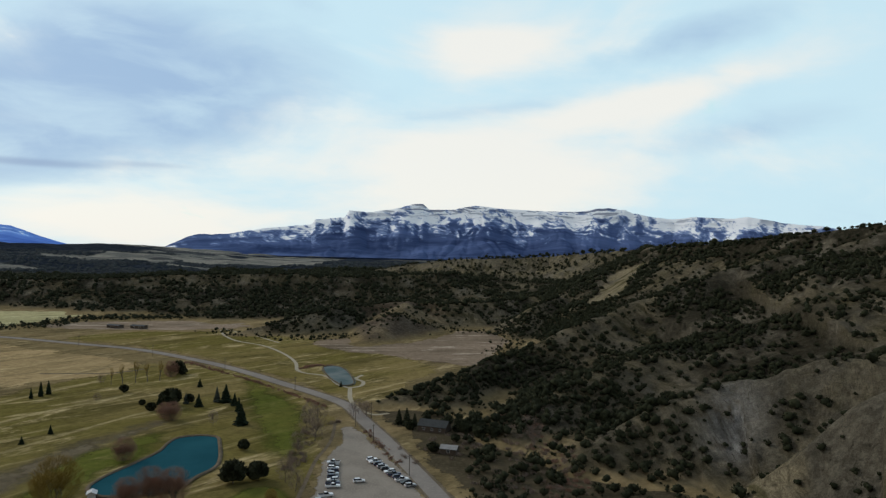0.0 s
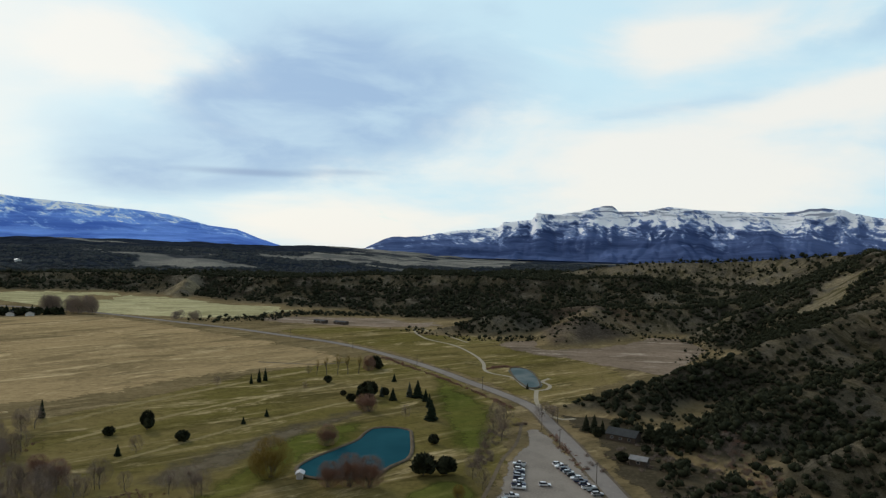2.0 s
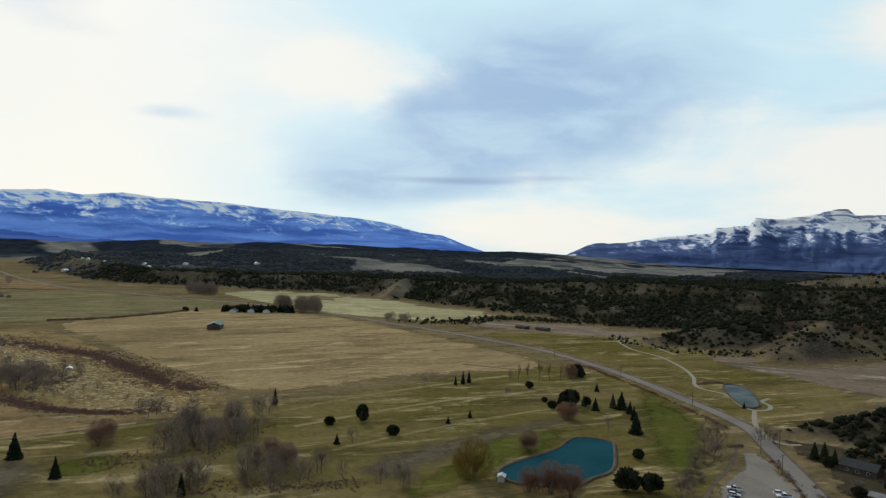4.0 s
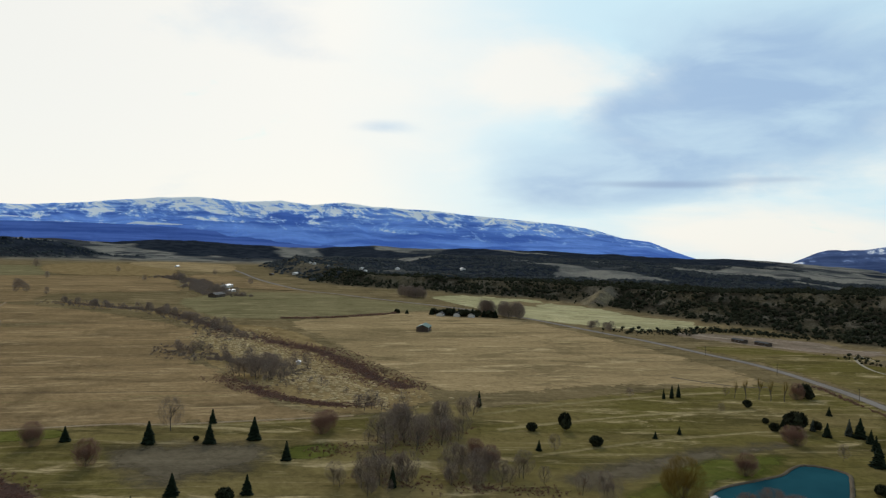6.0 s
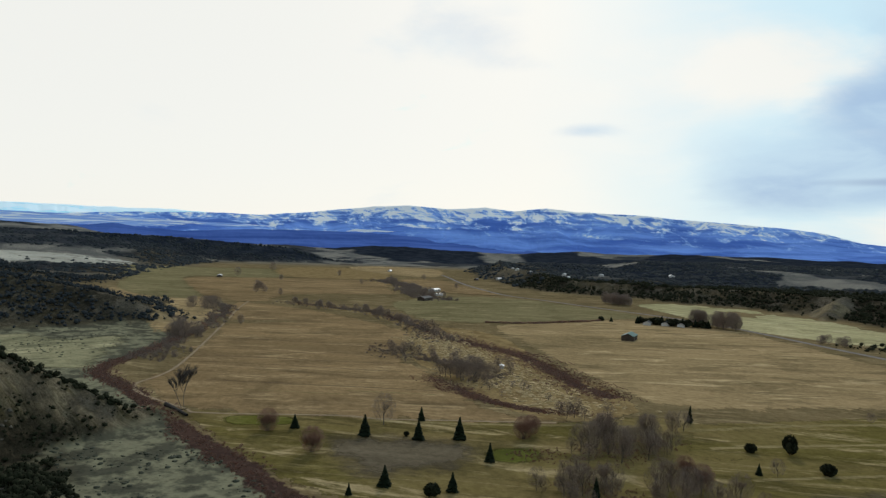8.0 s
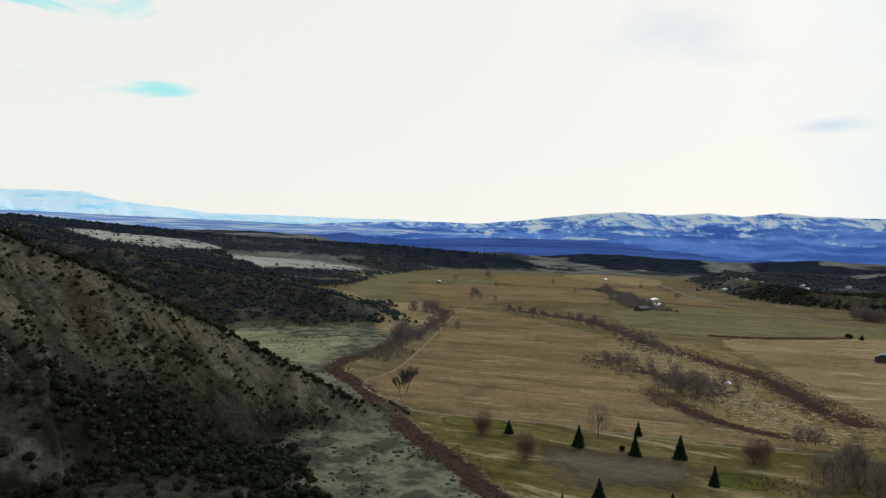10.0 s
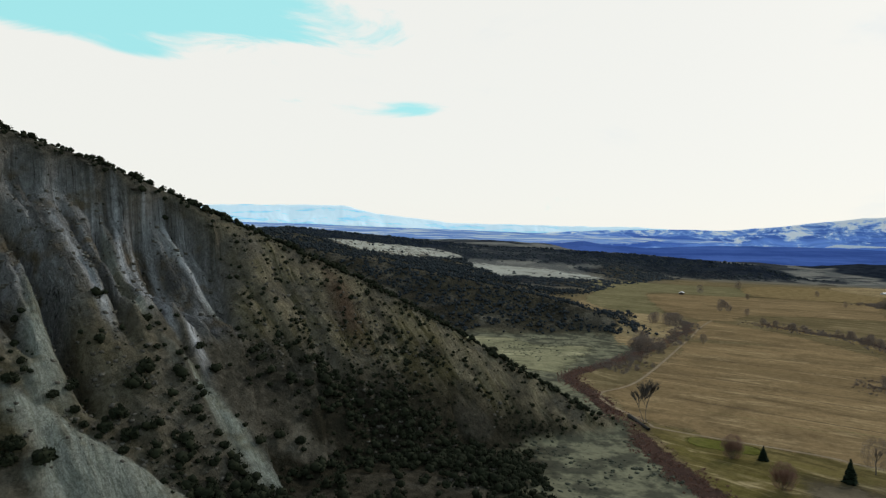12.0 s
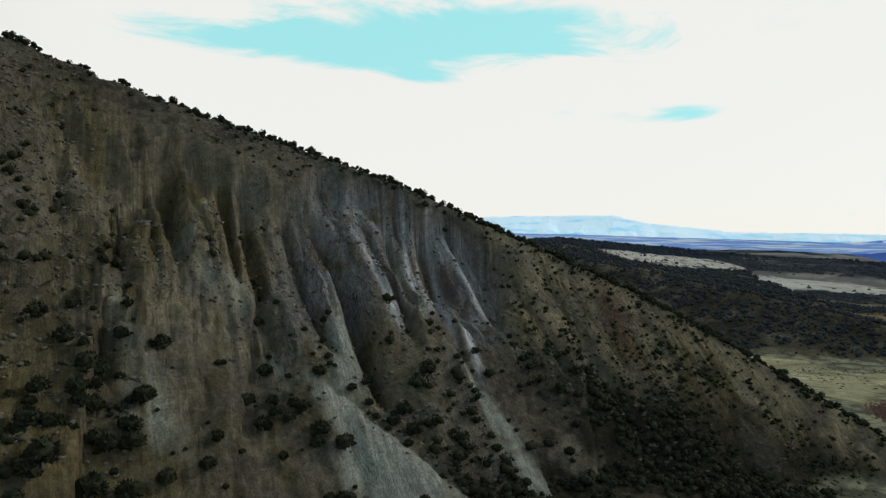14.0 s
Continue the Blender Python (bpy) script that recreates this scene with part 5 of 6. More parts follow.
def sliver(a, b, wide):
    """A thin twig of two crossed long triangles."""
    a, b = Vector(a), Vector(b)
    u = (b - a).orthogonal().normalized()
    v = (b - a).normalized().cross(u)
    return np.array([p[:] for p in (a + u * wide, a - u * wide, b, a + v * wide, a - v * wide, b)]), np.array([(0, 1, 2), (3, 4, 5)])


def bare_form(rng, height, spread, stems=1, levels=4, twig=0.05, limbs=3, haze=0, crown=0.36, low=0.26):
    """Trunk and limbs of a leafless tree, and its twigs."""
    wood, twigs = [], []

    def grow(at, way, length, radius, level):
        tip = at + way * length
        if level >= levels:
            twigs.append(sliver(at, tip, twig))
            return
        bend = at + way * length * 0.5 + Vector((rng.uniform(-1, 1), rng.uniform(-1, 1), 0)) * length * 0.06
        wood.append(tube(at, bend, radius, radius * 0.8, 5 if level < 2 else 3))
        wood.append(tube(bend, tip, radius * 0.8, radius * 0.55, 5 if level < 2 else 3))
        for k in range(limbs + (2 if level == levels - 2 else 6 if level == levels - 1 else 0)):
            start = at + (tip - at) * (rng.uniform(0.45, 1.0) if level else rng.uniform(0.55, 1.0))
            turn = Vector((rng.uniform(-1, 1), rng.uniform(-1, 1), rng.uniform(0.0, 1.0)))
            grow(start, (way * 0.75 + turn * spread).normalized(), length * rng.uniform(0.55, 0.8), radius * 0.5, level + 1)

    for k in range(stems):
        lean = Vector((rng.uniform(-1, 1), rng.uniform(-1, 1), 0)) * (0.5 if stems > 1 else 0.08)
        grow(Vector((rng.uniform(-1, 1) * 0.6 * (stems > 1), rng.uniform(-1, 1) * 0.6 * (stems > 1), -0.2)), (Vector((0, 0, 1)) + lean).normalized(), height * 0.42, height * (0.020 if stems == 1 else 0.008), 0)
    for k in range(haze):
        a, q, f = rng.uniform(0, 6.283), rng.uniform(0.25, 1.0) ** 0.6, rng.uniform(0.0, 1.0)
        wide = height * crown * (math.sin(math.pi * (0.12 + 0.80 * f)) ** 0.7)
        c = Vector((math.cos(a) * q * wide, math.sin(a) * q * wide, height * (low + (0.98 - low) * f)))
        way = Vector((math.cos(a) * q * 0.7 + rng.uniform(-0.4, 0.4), math.sin(a) * q * 0.7 + rng.uniform(-0.4, 0.4), rng.uniform(0.3, 1.1))).normalized()
        twigs.append(sliver(c, c + way * height * rng.uniform(0.07, 0.16), twig * 0.6))
    return join(wood), join(twigs)


def make_bare(name, rng, height, spread, twig_material, label, category="tree", group="", **more):
    base = new(name)
    wood, twigs = bare_form(rng, height, spread, **more)
    piece("trunk", wood, M_BARK, base)
    piece("crown", twigs, twig_material, base, "leafless twigs")
    return tagged(base, label, category, group)


def make_conifer(rng, height, width, material, label):
    """A spruce: tapered trunk and drooping tiers of boughs with gaps between them."""
    base = new("spruce_tree")
    piece("trunk", tube((0, 0, -0.2), (0, 0, height * 0.95), height * 0.022, 0.02, 6), M_BARK, base)
    parts = []
    tiers = 15
    for k in range(tiers):
        f = (k + rng.uniform(-0.2, 0.2)) / tiers
        zc = height * (0.06 + 0.92 * f)
        reach = width * 0.5 * (1 - f) ** 0.85 * rng.uniform(0.85, 1.1) + 0.12
        for j in range(int(6 + 8 * (1 - f))):
            a = 6.2832 * (j + rng.uniform(-0.4, 0.4)) / (6 + 8 * (1 - f))
            q = reach * rng.uniform(0.7, 1.12)
            out, across = Vector((math.cos(a), math.sin(a), 0)), Vector((-math.sin(a), math.cos(a), 0))
            drop = q * rng.uniform(0.18, 0.42)
            root, tip = Vector((0, 0, zc + 0.06 * height)), out * q + Vector((0, 0, zc - drop * 0.4))
            mid = out * q * 0.55 + Vector((0, 0, zc + 0.02 * height))
            wide = q * 0.42 + 0.1
            p = [root, mid + across * wide, tip, mid - across * wide, mid - Vector((0, 0, drop + 0.25))]
            parts.append((np.array([v[:] for v in p]), np.array([(0, 1, 2), (0, 2, 3), (4, 2, 1), (4, 3, 2)])))
    piece("crown", join(parts), material, base)
    return tagged(base, label, "tree", "conifers on the golf course")


def make_round(rng, height, width, label, name="evergreen_tree"):
    base = new(name)
    piece("trunk", tube((0, 0, -0.2), (0, 0, height * 0.4), height * 0.035, height * 0.02, 6), M_BARK, base)
    p, t = shrub_form(rng, 9, 2, 200)
    piece("crown", (p * np.array([width * 0.55, width * 0.55, height * 0.58]) + np.array([0, 0, height * 0.02]), t), M_JUNIPER, base)
    return tagged(base, label, "tree", "conifers on the golf course")


def ground_at(px, py):
    return float(land(np.array([px], float), np.array([py], float))[0][0])


def plant(master, spots, unit, first=True):
    """Copies of a tree at spots of (x, y, height); unit is the height of the one that is copied."""
    for k, (px, py, tall) in enumerate(spots):
        wide = tall / unit * rng.uniform(0.9, 1.1)
        m4 = pose(px, py, ground_at(px, py), 0, 0, rng.uniform(0, 360)) @ Matrix.Diagonal((wide, wide, tall / unit, 1))
        ob = master if k == 0 and first else copy_thing(master, Matrix())
        ob.matrix_basis = m4


plant(make_conifer(rng, 10, 7.0, M_SPRUCE, "dark green spruce tree standing on the golf course"),
      [(-147, 429, 5.4), (-130, 378, 7.4), (-119, 390, 10.5), (-97, 343, 10.9), (-200, 240, 4.9), (-180, 302, 3.7), (-329, 81, 6.8), (-292, 129, 9.6), (-286, 147, 10.8), (-240, 93, 8.2)], 10)
plant(make_conifer(rng, 10, 6.0, M_SPRUCE, "dark green spruce tree standing on the golf course"),
      [(-112, 383, 7.1), (-106, 370, 7.8), (-177, 319, 4.2), (-306, 108, 10.3), (-323, 144, 7.3), (-252, 144, 8.4), (-226, 114, 7.5), (-236, 78, 4.6), (-152, 380, 6.0)], 10)
plant(make_conifer(rng, 10, 4.4, M_SPRUCE, "slim dark spruce tree beside the fairway"),
      [(-226, 387, 6.5), (-224, 393, 8.7), (-223, 399, 8.4), (-274, 276, 9.4), (-201, 159, 8.3)], 10)
plant(make_round(rng, 9.7, 6.0, "tall dark oval evergreen tree on the golf course"), [(-215, 277, 9.7)], 9.7)
plant(make_conifer(rng, 10, 5.0, M_BLUE_SPRUCE, "pale grey-green spruce tree beside the fairway"), [(-124, 390, 8.9), (-139, 384, 6.5)], 10)
plant(make_round(rng, 8, 8.0, "dark rounded evergreen tree on the golf course"),
      [(-176, 470, 9.2), (-145, 378, 10.4), (-138, 386, 5.5), (-84, 302, 4.8), (-76, 260, 9.0), (-68, 264, 7.5), (-224, 105, 5.1)], 8)
plant(make_round(rng, 5, 5.2, "small dark rounded evergreen tree on the golf course"), [(-185, 410, 4.6), (-151, 367, 4.6), (-161, 379, 3.2), (-224, 263, 4.4), (-189, 267, 5.1), (-172, 468, 5.0), (-299, 126, 2.4)], 5)
plant(make_conifer(rng, 10, 9.0, M_SPRUCE, "dark evergreen tree beside the farmhouses"),
      [(-668, 582, 9), (-655, 598, 10), (-643, 606, 10), (-630, 618, 11), (-690, 560, 6), (-660, 600, 9), (-640, 600, 8), (-652, 606, 11), (-618, 626, 10), (-606, 634, 10)], 10)
plant(make_round(rng, 8, 8.5, "dark rounded evergreen tree beside the farmhouses"),
      [(-662, 590, 7), (-648, 596, 10), (-636, 612, 9), (-624, 620, 9), (-700, 552, 6), (-645, 612, 8), (-633, 605, 9), (-672, 590, 8), (-612, 630, 9), (-657, 593, 8), (-627, 612, 8)], 8)
plant(make_conifer(rng, 9, 5.6, M_JUNIPER, "dark evergreen tree beside the house below the hill"),
      [(-20, 352, 8), (-16, 350, 9), (-12, 349, 7), (4, 347, 7), (9, 342, 9), (-62, 440, 4)], 9)
plant(make_round(rng, 6, 6.0, "dark rounded juniper tree beside the house below the hill"), [(-14, 343, 5), (13, 337, 7), (20, 331, 7), (26, 326, 6), (8, 322, 4), (-2, 306, 4.5), (17, 345, 7)], 6)


def around(cx, cy, rx, ry, n, low, high):
    out = []
    for _ in range(n):
        a, q = rng.uniform(0, 6.283), math.sqrt(rng.uniform(0, 1))
        out.append((cx + rx * q * math.cos(a), cy + ry * q * math.sin(a), rng.uniform(low, high)))
    return out


grey = [make_bare("bare_tree", rng, 12, 0.75, M_TWIG, "leafless grey cottonwood tree", group="bare trees along the creek", limbs=3, levels=3, twig=0.05, haze=950, crown=0.42, low=0.14) for _ in range(4)]
spots = (around(-245, 205, 17, 30, 36, 6, 14) + around(-185, 195, 22, 18, 24, 5, 11) + around(-212, 156, 20, 16, 24, 5, 11) + around(-305, 232, 14, 14, 7, 6, 11) + around(-415, 214, 18, 14, 14, 9, 15) + around(-470, 245, 60, 24, 14, 4, 10) + around(-360, 225, 26, 18, 6, 4, 8) + around(-262, 257, 4, 5, 3, 8, 11)
         + [(-321, 123, 15), (-196, 246, 7), (-57, 262, 9), (-51, 252, 8), (-60, 300, 9), (-56, 318, 11), (-58, 336, 12), (-64, 346, 11), (-62, 330, 10), (-110, 341, 7), (-240, 372, 6), (-208, 430, 6), (-188, 384, 5)]
         + around(-737, 118, 6, 5, 2, 9, 12) + around(-150, 214, 10, 8, 4, 7, 10) + around(-40, 366, 6, 8, 4, 6, 9))
for k, master in enumerate(grey):
    plant(master, spots[k::4], 12)
hedge = smooth_line(HEDGE, False, 6.0)
marsh_edge = smooth_line([(-545, 216), (-474, 230), (-430, 236), (-400, 226)], False, 5.0)
spots = (around(-915, 107, 25, 18, 8, 12, 18) + around(-670, 62, 26, 16, 14, 9, 15) + around(-470, 655, 22, 8, 8, 8, 12) + around(-612, 650, 34, 12, 22, 14, 20) + around(-900, 737, 32, 12, 24, 13, 19)
         + around(-1245, 230, 16, 16, 4, 10, 16) + [(-1164, 216, 13), (-1162, 229, 12), (-1114, 245, 10), (-1648, 263, 20), (-1937, 403, 22), (-1500, 330, 12), (-1380, 470, 11), (-1700, 520, 14), (-1240, 620, 12), (-1560, 690, 14)] + around(-1420, 545, 60, 18, 8, 10, 16) + around(-1060, 480, 45, 18, 10, 9, 15) + [(q[0] + rng.gauss(0, 8), q[1] + rng.gauss(0, 7), rng.uniform(3.5, 9.5)) for q in np.concatenate([hedge, marsh_edge])])
for k in range(3):
    plant(make_bare("bare_tree", rng, 12, 0.75, M_TWIG, "leafless grey tree with a dense twiggy crown", group="bare trees beyond the fields", limbs=3, levels=3, twig=0.07, haze=1200, crown=0.42, low=0.10), spots[k::3], 12)
plant(make_bare("poplar_tree", rng, 13, 0.16, M_WILLOW, "slender tan leafless poplar tree", limbs=3, levels=3, twig=0.06, haze=160, crown=0.08), [(-196, 432, 13), (-190, 437, 14), (-184, 440, 13), (-178, 445, 13), (-201, 428, 11)], 13)
plant(make_bare("russet_shrub", rng, 9, 0.5, M_RED_TWIG, "leafless russet multi-stemmed shrub", "shrub", stems=16, levels=2, limbs=5, twig=0.05, haze=2000, crown=0.52, low=0.02),
      [(-328, 68, 8), (-290, 79, 8), (-277, 176, 8), (-283, 184, 7), (-98, 239, 9), (-91, 241, 8.5), (-105, 236, 7), (-176, 458, 8), (-133, 348, 7), (-138, 352, 6), (-127, 283, 7), (-196, 205, 7), (-210, 210, 6)], 7)
plant(make_bare("willow_tree", rng, 12, 0.6, M_WILLOW, "broad yellow-green leafless willow tree by the pond", stems=9, levels=2, limbs=4, twig=0.055, haze=3200, crown=0.52, low=0.03), [(-129, 237, 15), (-136, 240, 8), (-57, 240, 5)], 12)
plant(make_bare("dead_tree", rng, 14, 0.95, M_BARK, "big dead leafless tree at the field corner", stems=2, levels=3, limbs=4, twig=0.10), [(-385, 36, 25)], 14)
M_CHAR = surface("charred_wood", speckled((0.022, 0.019, 0.016), (0.035, 0.030, 0.025), (0.05, 0.043, 0.036), 0.4, 2.0), 0.9)
log = new("fallen_log")
piece("trunk", tube((-392, 28, 0.9), (-366, 36, 0.9), 1.3, 0.7, 8), M_CHAR, log, smooth=True)
piece("branch", tube((-378, 34, 0.8), (-373, 37, 2.6), 0.25, 0.08, 5), M_CHAR, log)
tagged(log, "dark fallen log lying beside the dead tree", "log")

def brush_form(rng, count=52):
    """A dome of fine stems that fan out from the ground."""
    parts = []
    for _ in range(count):
        a, lean = rng.uniform(0, 6.283), rng.uniform(0.05, 1.1)
        way = Vector((math.cos(a) * math.sin(lean), math.sin(a) * math.sin(lean), math.cos(lean)))
        root = Vector((rng.gauss(0, 0.45), rng.gauss(0, 0.45), -0.1))
        mid = root + way * rng.uniform(0.8, 1.5)
        parts.append(sliver(root, mid, 0.035))
        for _ in range(2):
            parts.append(sliver(root + (mid - root) * rng.uniform(0.4, 0.9), mid + Vector((rng.uniform(-0.5, 0.5), rng.uniform(-0.5, 0.5), rng.uniform(0.1, 0.8))), 0.022))
    return join(parts)


brush_forms = [brush_form(rng) for _ in range(4)]


def thicket(name, line, wide, n, low, high, material, label):
    path = smooth_line(line, False, 1.0)
    pick = gen.integers(0, len(path), n)
    ragged_width = wide * (0.25 + 1.5 * vnoise(pick / 14.0, pick * 0.0 + wide, 66))[:, None]
    at = path[pick] + gen.uniform(-0.5, 0.5, (n, 2)) * ragged_width + gen.normal(0, 0.04 * wide, (n, 2))
    z = land(at[:, 0], at[:, 1])[0]
    s = gen.uniform(low, high, n)
    return scattered(name, brush_forms, np.stack([at[:, 0], at[:, 1], z, s * 1.15, s * 1.1, gen.uniform(0, 6.28, n)], 1), material, label, "brush")


thicket("creek_brush", CREEK, 15, 3600, 0.16, 0.65, M_RED_TWIG, "red-brown leafless brush along the creek")
thicket("marsh_brush", RED_BAND, 30, 4200, 0.14, 0.55, M_RED_TWIG, "dark red-brown brush at the marsh edge")
thicket("marsh_brush", RED_BAND_NEAR, 16, 1500, 0.14, 0.55, M_RED_TWIG, "red-brown brush at the marsh edge")
line = smooth_line([(-620, 290), (-560, 268), (-480, 258), (-420, 246), (-370, 240), (-318, 240)], False, 1.0)
at = line[gen.integers(0, len(line), 3200)] + gen.normal(0, 16, (3200, 2))
size = 0.35 + 1.3 * gen.uniform(0, 1, 3200) ** 2
scattered("marsh_grass", tiny_forms, np.stack([at[:, 0], at[:, 1], land(at[:, 0], at[:, 1])[0] - 0.1, size * 1.3, size * 0.6, gen.uniform(0, 6.28, 3200)], 1), M_STRAW_BLADE, "tussocks of straw-coloured marsh grass", "grass")
thicket("hedgerow", HEDGE, 44, 1100, 0.2, 1.2, M_TWIG, "grey leafless hedgerow across the fields")
thicket("hedgerow", [(-1491, 547), (-1411, 553), (-1304, 548), (-1180, 500), (-1041, 464), (-1000, 480)], 40, 420, 1.4, 3.4, M_TWIG, "distant grey leafless trees along the stream")
thicket("hedgerow", [(-560, 212), (-508, 210), (-476, 229), (-430, 240), (-400, 226)], 26, 420, 0.3, 1.2, M_TWIG, "grey leafless brush along the marsh")
thicket("ditch_brush", [(-706, 392), (-690, 446), (-694, 520), (-700, 552)], 6, 260, 0.6, 1.5, M_RED_TWIG, "brown brush along a ditch")
thicket("creek_brush", [(-542, 28), (-649, 59), (-818, 108), (-947, 138)], 26, 300, 0.5, 2.2, M_TWIG, "grey leafless brush along the upper creek")
thicket("golf_thicket", [(-255, 160), (-240, 200), (-252, 235)], 24, 460, 0.18, 0.5, M_RED_TWIG, "tangled russet brush under the bare trees")
thicket("golf_thicket", [(-160, 205), (-182, 185), (-215, 160)], 22, 380, 0.18, 0.5, M_RED_TWIG, "tangled russet brush under the bare trees")
thicket("lot_thicket", [(-50, 352), (-62, 335), (-58, 300), (-60, 275)], 6, 60, 0.5, 1.2, M_TWIG, "grey brush beside the parking lot")
thicket("embankment_brush", [(-185, 514), (-136, 466), (-110, 440), (-84, 410), (-62, 384)], 3, 170, 0.4, 0.9, M_RED_TWIG, "russet brush on the road embankment")
thicket("verge_brush", [(-35, 338), (-27, 315), (-16, 288)], 3, 90, 0.2, 0.55, M_RED_TWIG, "brown brush between the lot and the road")
path = smooth_line([(-440, 668), (-412, 690), (-402, 730), (-394, 770), (-360, 788), (-320, 800), (-285, 815), (-238, 855), (-205, 930)], False, 1.0)
at = path[gen.integers(0, len(path), 800)] + gen.normal(0, 12, (800, 2))
size = 0.8 + 2.6 * gen.uniform(0, 1, 800) ** 2
scattered("bench_foot_scrub", far_forms, np.stack([at[:, 0], at[:, 1], land(at[:, 0], at[:, 1])[0] - 0.1, size, size, gen.uniform(0, 6.28, 800)], 1), M_JUNIPER, "dark scrub at the foot of the bench", "shrubs")
path = smooth_line([(-225, 690), (-150, 655), (-108, 662), (-55, 705), (10, 745), (70, 715), (62, 640), (48, 590)], False, 1.0)
at = path[gen.integers(0, len(path), 420)] + gen.normal(0, 9, (420, 2))
size = 0.7 + 2.2 * gen.uniform(0, 1, 420) ** 2
scattered("bluff_foot_scrub", far_forms, np.stack([at[:, 0], at[:, 1], land(at[:, 0], at[:, 1])[0] - 0.1, size, size, gen.uniform(0, 6.28, 420)], 1), M_JUNIPER, "dark scrub at the foot of the pink bluffs", "shrubs")
thicket("foothill_brush", [(0, 300), (20, 330), (40, 345), (45, 300), (40, 270), (15, 265)], 26, 260, 0.5, 1.1, M_TWIG, "grey-brown brush on the flat below the hill")
thicket("foothill_scrub", [(30, 366), (45, 330), (50, 300), (55, 265), (40, 250)], 16, 90, 0.5, 1.0, M_RED_TWIG, "russet brush below the hill")
thicket("pond_reeds", [(-98, 500), (-92, 512), (-82, 514)], 4, 50, 0.6, 1.0, M_RED_TWIG, "brown reeds at the small pond")


# ======== cars, buildings and poles ========
M_WHITE = surface("white_car_paint", lambda t, p: mix(t, ramp(t, grain(t, p, 3.0), 0.3, 0.8), (0.78, 0.79, 0.80), (0.70, 0.70, 0.70)), 0.3, spec=0.5)
M_SILVER = surface("silver_car_paint", lambda t, p: mix(t, ramp(t, grain(t, p, 3.0), 0.3, 0.8), (0.46, 0.47, 0.49), (0.38, 0.39, 0.40)), 0.3, metal=0.4)
M_NAVY = surface("navy_car_paint", lambda t, p: mix(t, ramp(t, grain(t, p, 3.0), 0.3, 0.8), (0.025, 0.035, 0.075), (0.04, 0.05, 0.09)), 0.3, spec=0.5)
M_BLACK = surface("black_car_paint", lambda t, p: mix(t, ramp(t, grain(t, p, 3.0), 0.3, 0.8), (0.015, 0.015, 0.017), (0.03, 0.03, 0.03)), 0.3, spec=0.5)
M_GLASS = surface("dark_car_glass", (0.02, 0.024, 0.03), 0.1, spec=0.5)
M_RUBBER = surface("tyre_rubber", (0.02, 0.02, 0.02), 0.8)
M_RIM = surface("alloy_rim", (0.4, 0.4, 0.4), 0.4, metal=0.8)
M_LIGHT_RED = surface("tail_lamp", (0.25, 0.02, 0.02), 0.3)
M_BOARD = surface("weathered_boards", speckled((0.085, 0.062, 0.045), (0.06, 0.046, 0.036), (0.11, 0.085, 0.065), 0.3, 2.0), 0.9)
M_PLASTER = surface("white_siding", speckled((0.62, 0.60, 0.56), (0.55, 0.53, 0.49), (0.68, 0.66, 0.62), 0.3, 2.0), 0.8)
M_ROOF_GREY = surface("grey_metal_roof", speckled((0.040, 0.044, 0.043), (0.030, 0.033, 0.033), (0.06, 0.064, 0.063), 0.3, 1.5), 0.8)
M_ROOF_PALE = surface("pale_metal_roof", speckled((0.60, 0.60, 0.60), (0.52, 0.53, 0.54), (0.66, 0.66, 0.66), 0.3, 1.5), 0.5)
M_ROOF_TIN = surface("weathered_tin_roof", speckled((0.26, 0.255, 0.245), (0.20, 0.195, 0.185), (0.31, 0.30, 0.29), 0.4, 1.8), 0.7)
M_ROOF_GREEN = surface("green_metal_roof", speckled((0.016, 0.105, 0.075), (0.012, 0.085, 0.062), (0.028, 0.13, 0.09), 0.3, 1.5), 0.5)
M_POLE = surface("weathered_pole_wood", speckled((0.11, 0.085, 0.065), (0.08, 0.062, 0.05), (0.14, 0.11, 0.085), 1.0, 4.0), 0.9)


def prism(profile, width, bevel=0.05, pinch=1.0):
    """A side outline (x, z) given the width in y; pinch narrows its upper part."""
    bm = bmesh.new()
    top = max(z for _, z in profile)
    low = min(z for _, z in profile)
    rows = []
    for side in (-1, 1):
        rows.append([bm.verts.new((x, side * width / 2 * (1 - (1 - pinch) * (z - low) / (top - low)), z)) for x, z in profile])
    n = len(profile)
    bm.faces.new(rows[0])
    bm.faces.new(rows[1][::-1])
    for i in range(n):
        bm.faces.new((rows[0][(i + 1) % n], rows[0][i], rows[1][i], rows[1][(i + 1) % n]))
    if bevel:
        bmesh.ops.bevel(bm, geom=bm.edges[:], offset=bevel, segments=1, affect="EDGES", clamp_overlap=True)
    bmesh.ops.recalc_face_normals(bm, faces=bm.faces[:])
    bmesh.ops.triangulate(bm, faces=bm.faces[:])
    bm.verts.index_update()
    out = np.array([v.co[:] for v in bm.verts]), np.array([[v.index for v in f.verts] for f in bm.faces])
    bm.free()
    return out


def disc(x, y, z, radius, wide):
    """A wheel-like disc that turns about the y axis."""
    p, t = tube((x, y - wide / 2, z), (x, y + wide / 2, z), radius, radius, 14)
    n = len(p) // 2
    caps = [(0, i + 1, i) for i in range(1, n - 1)] + [(n, n + i, n + i + 1) for i in range(1, n - 1)]
    return p, np.concatenate([t, np.array(caps)])


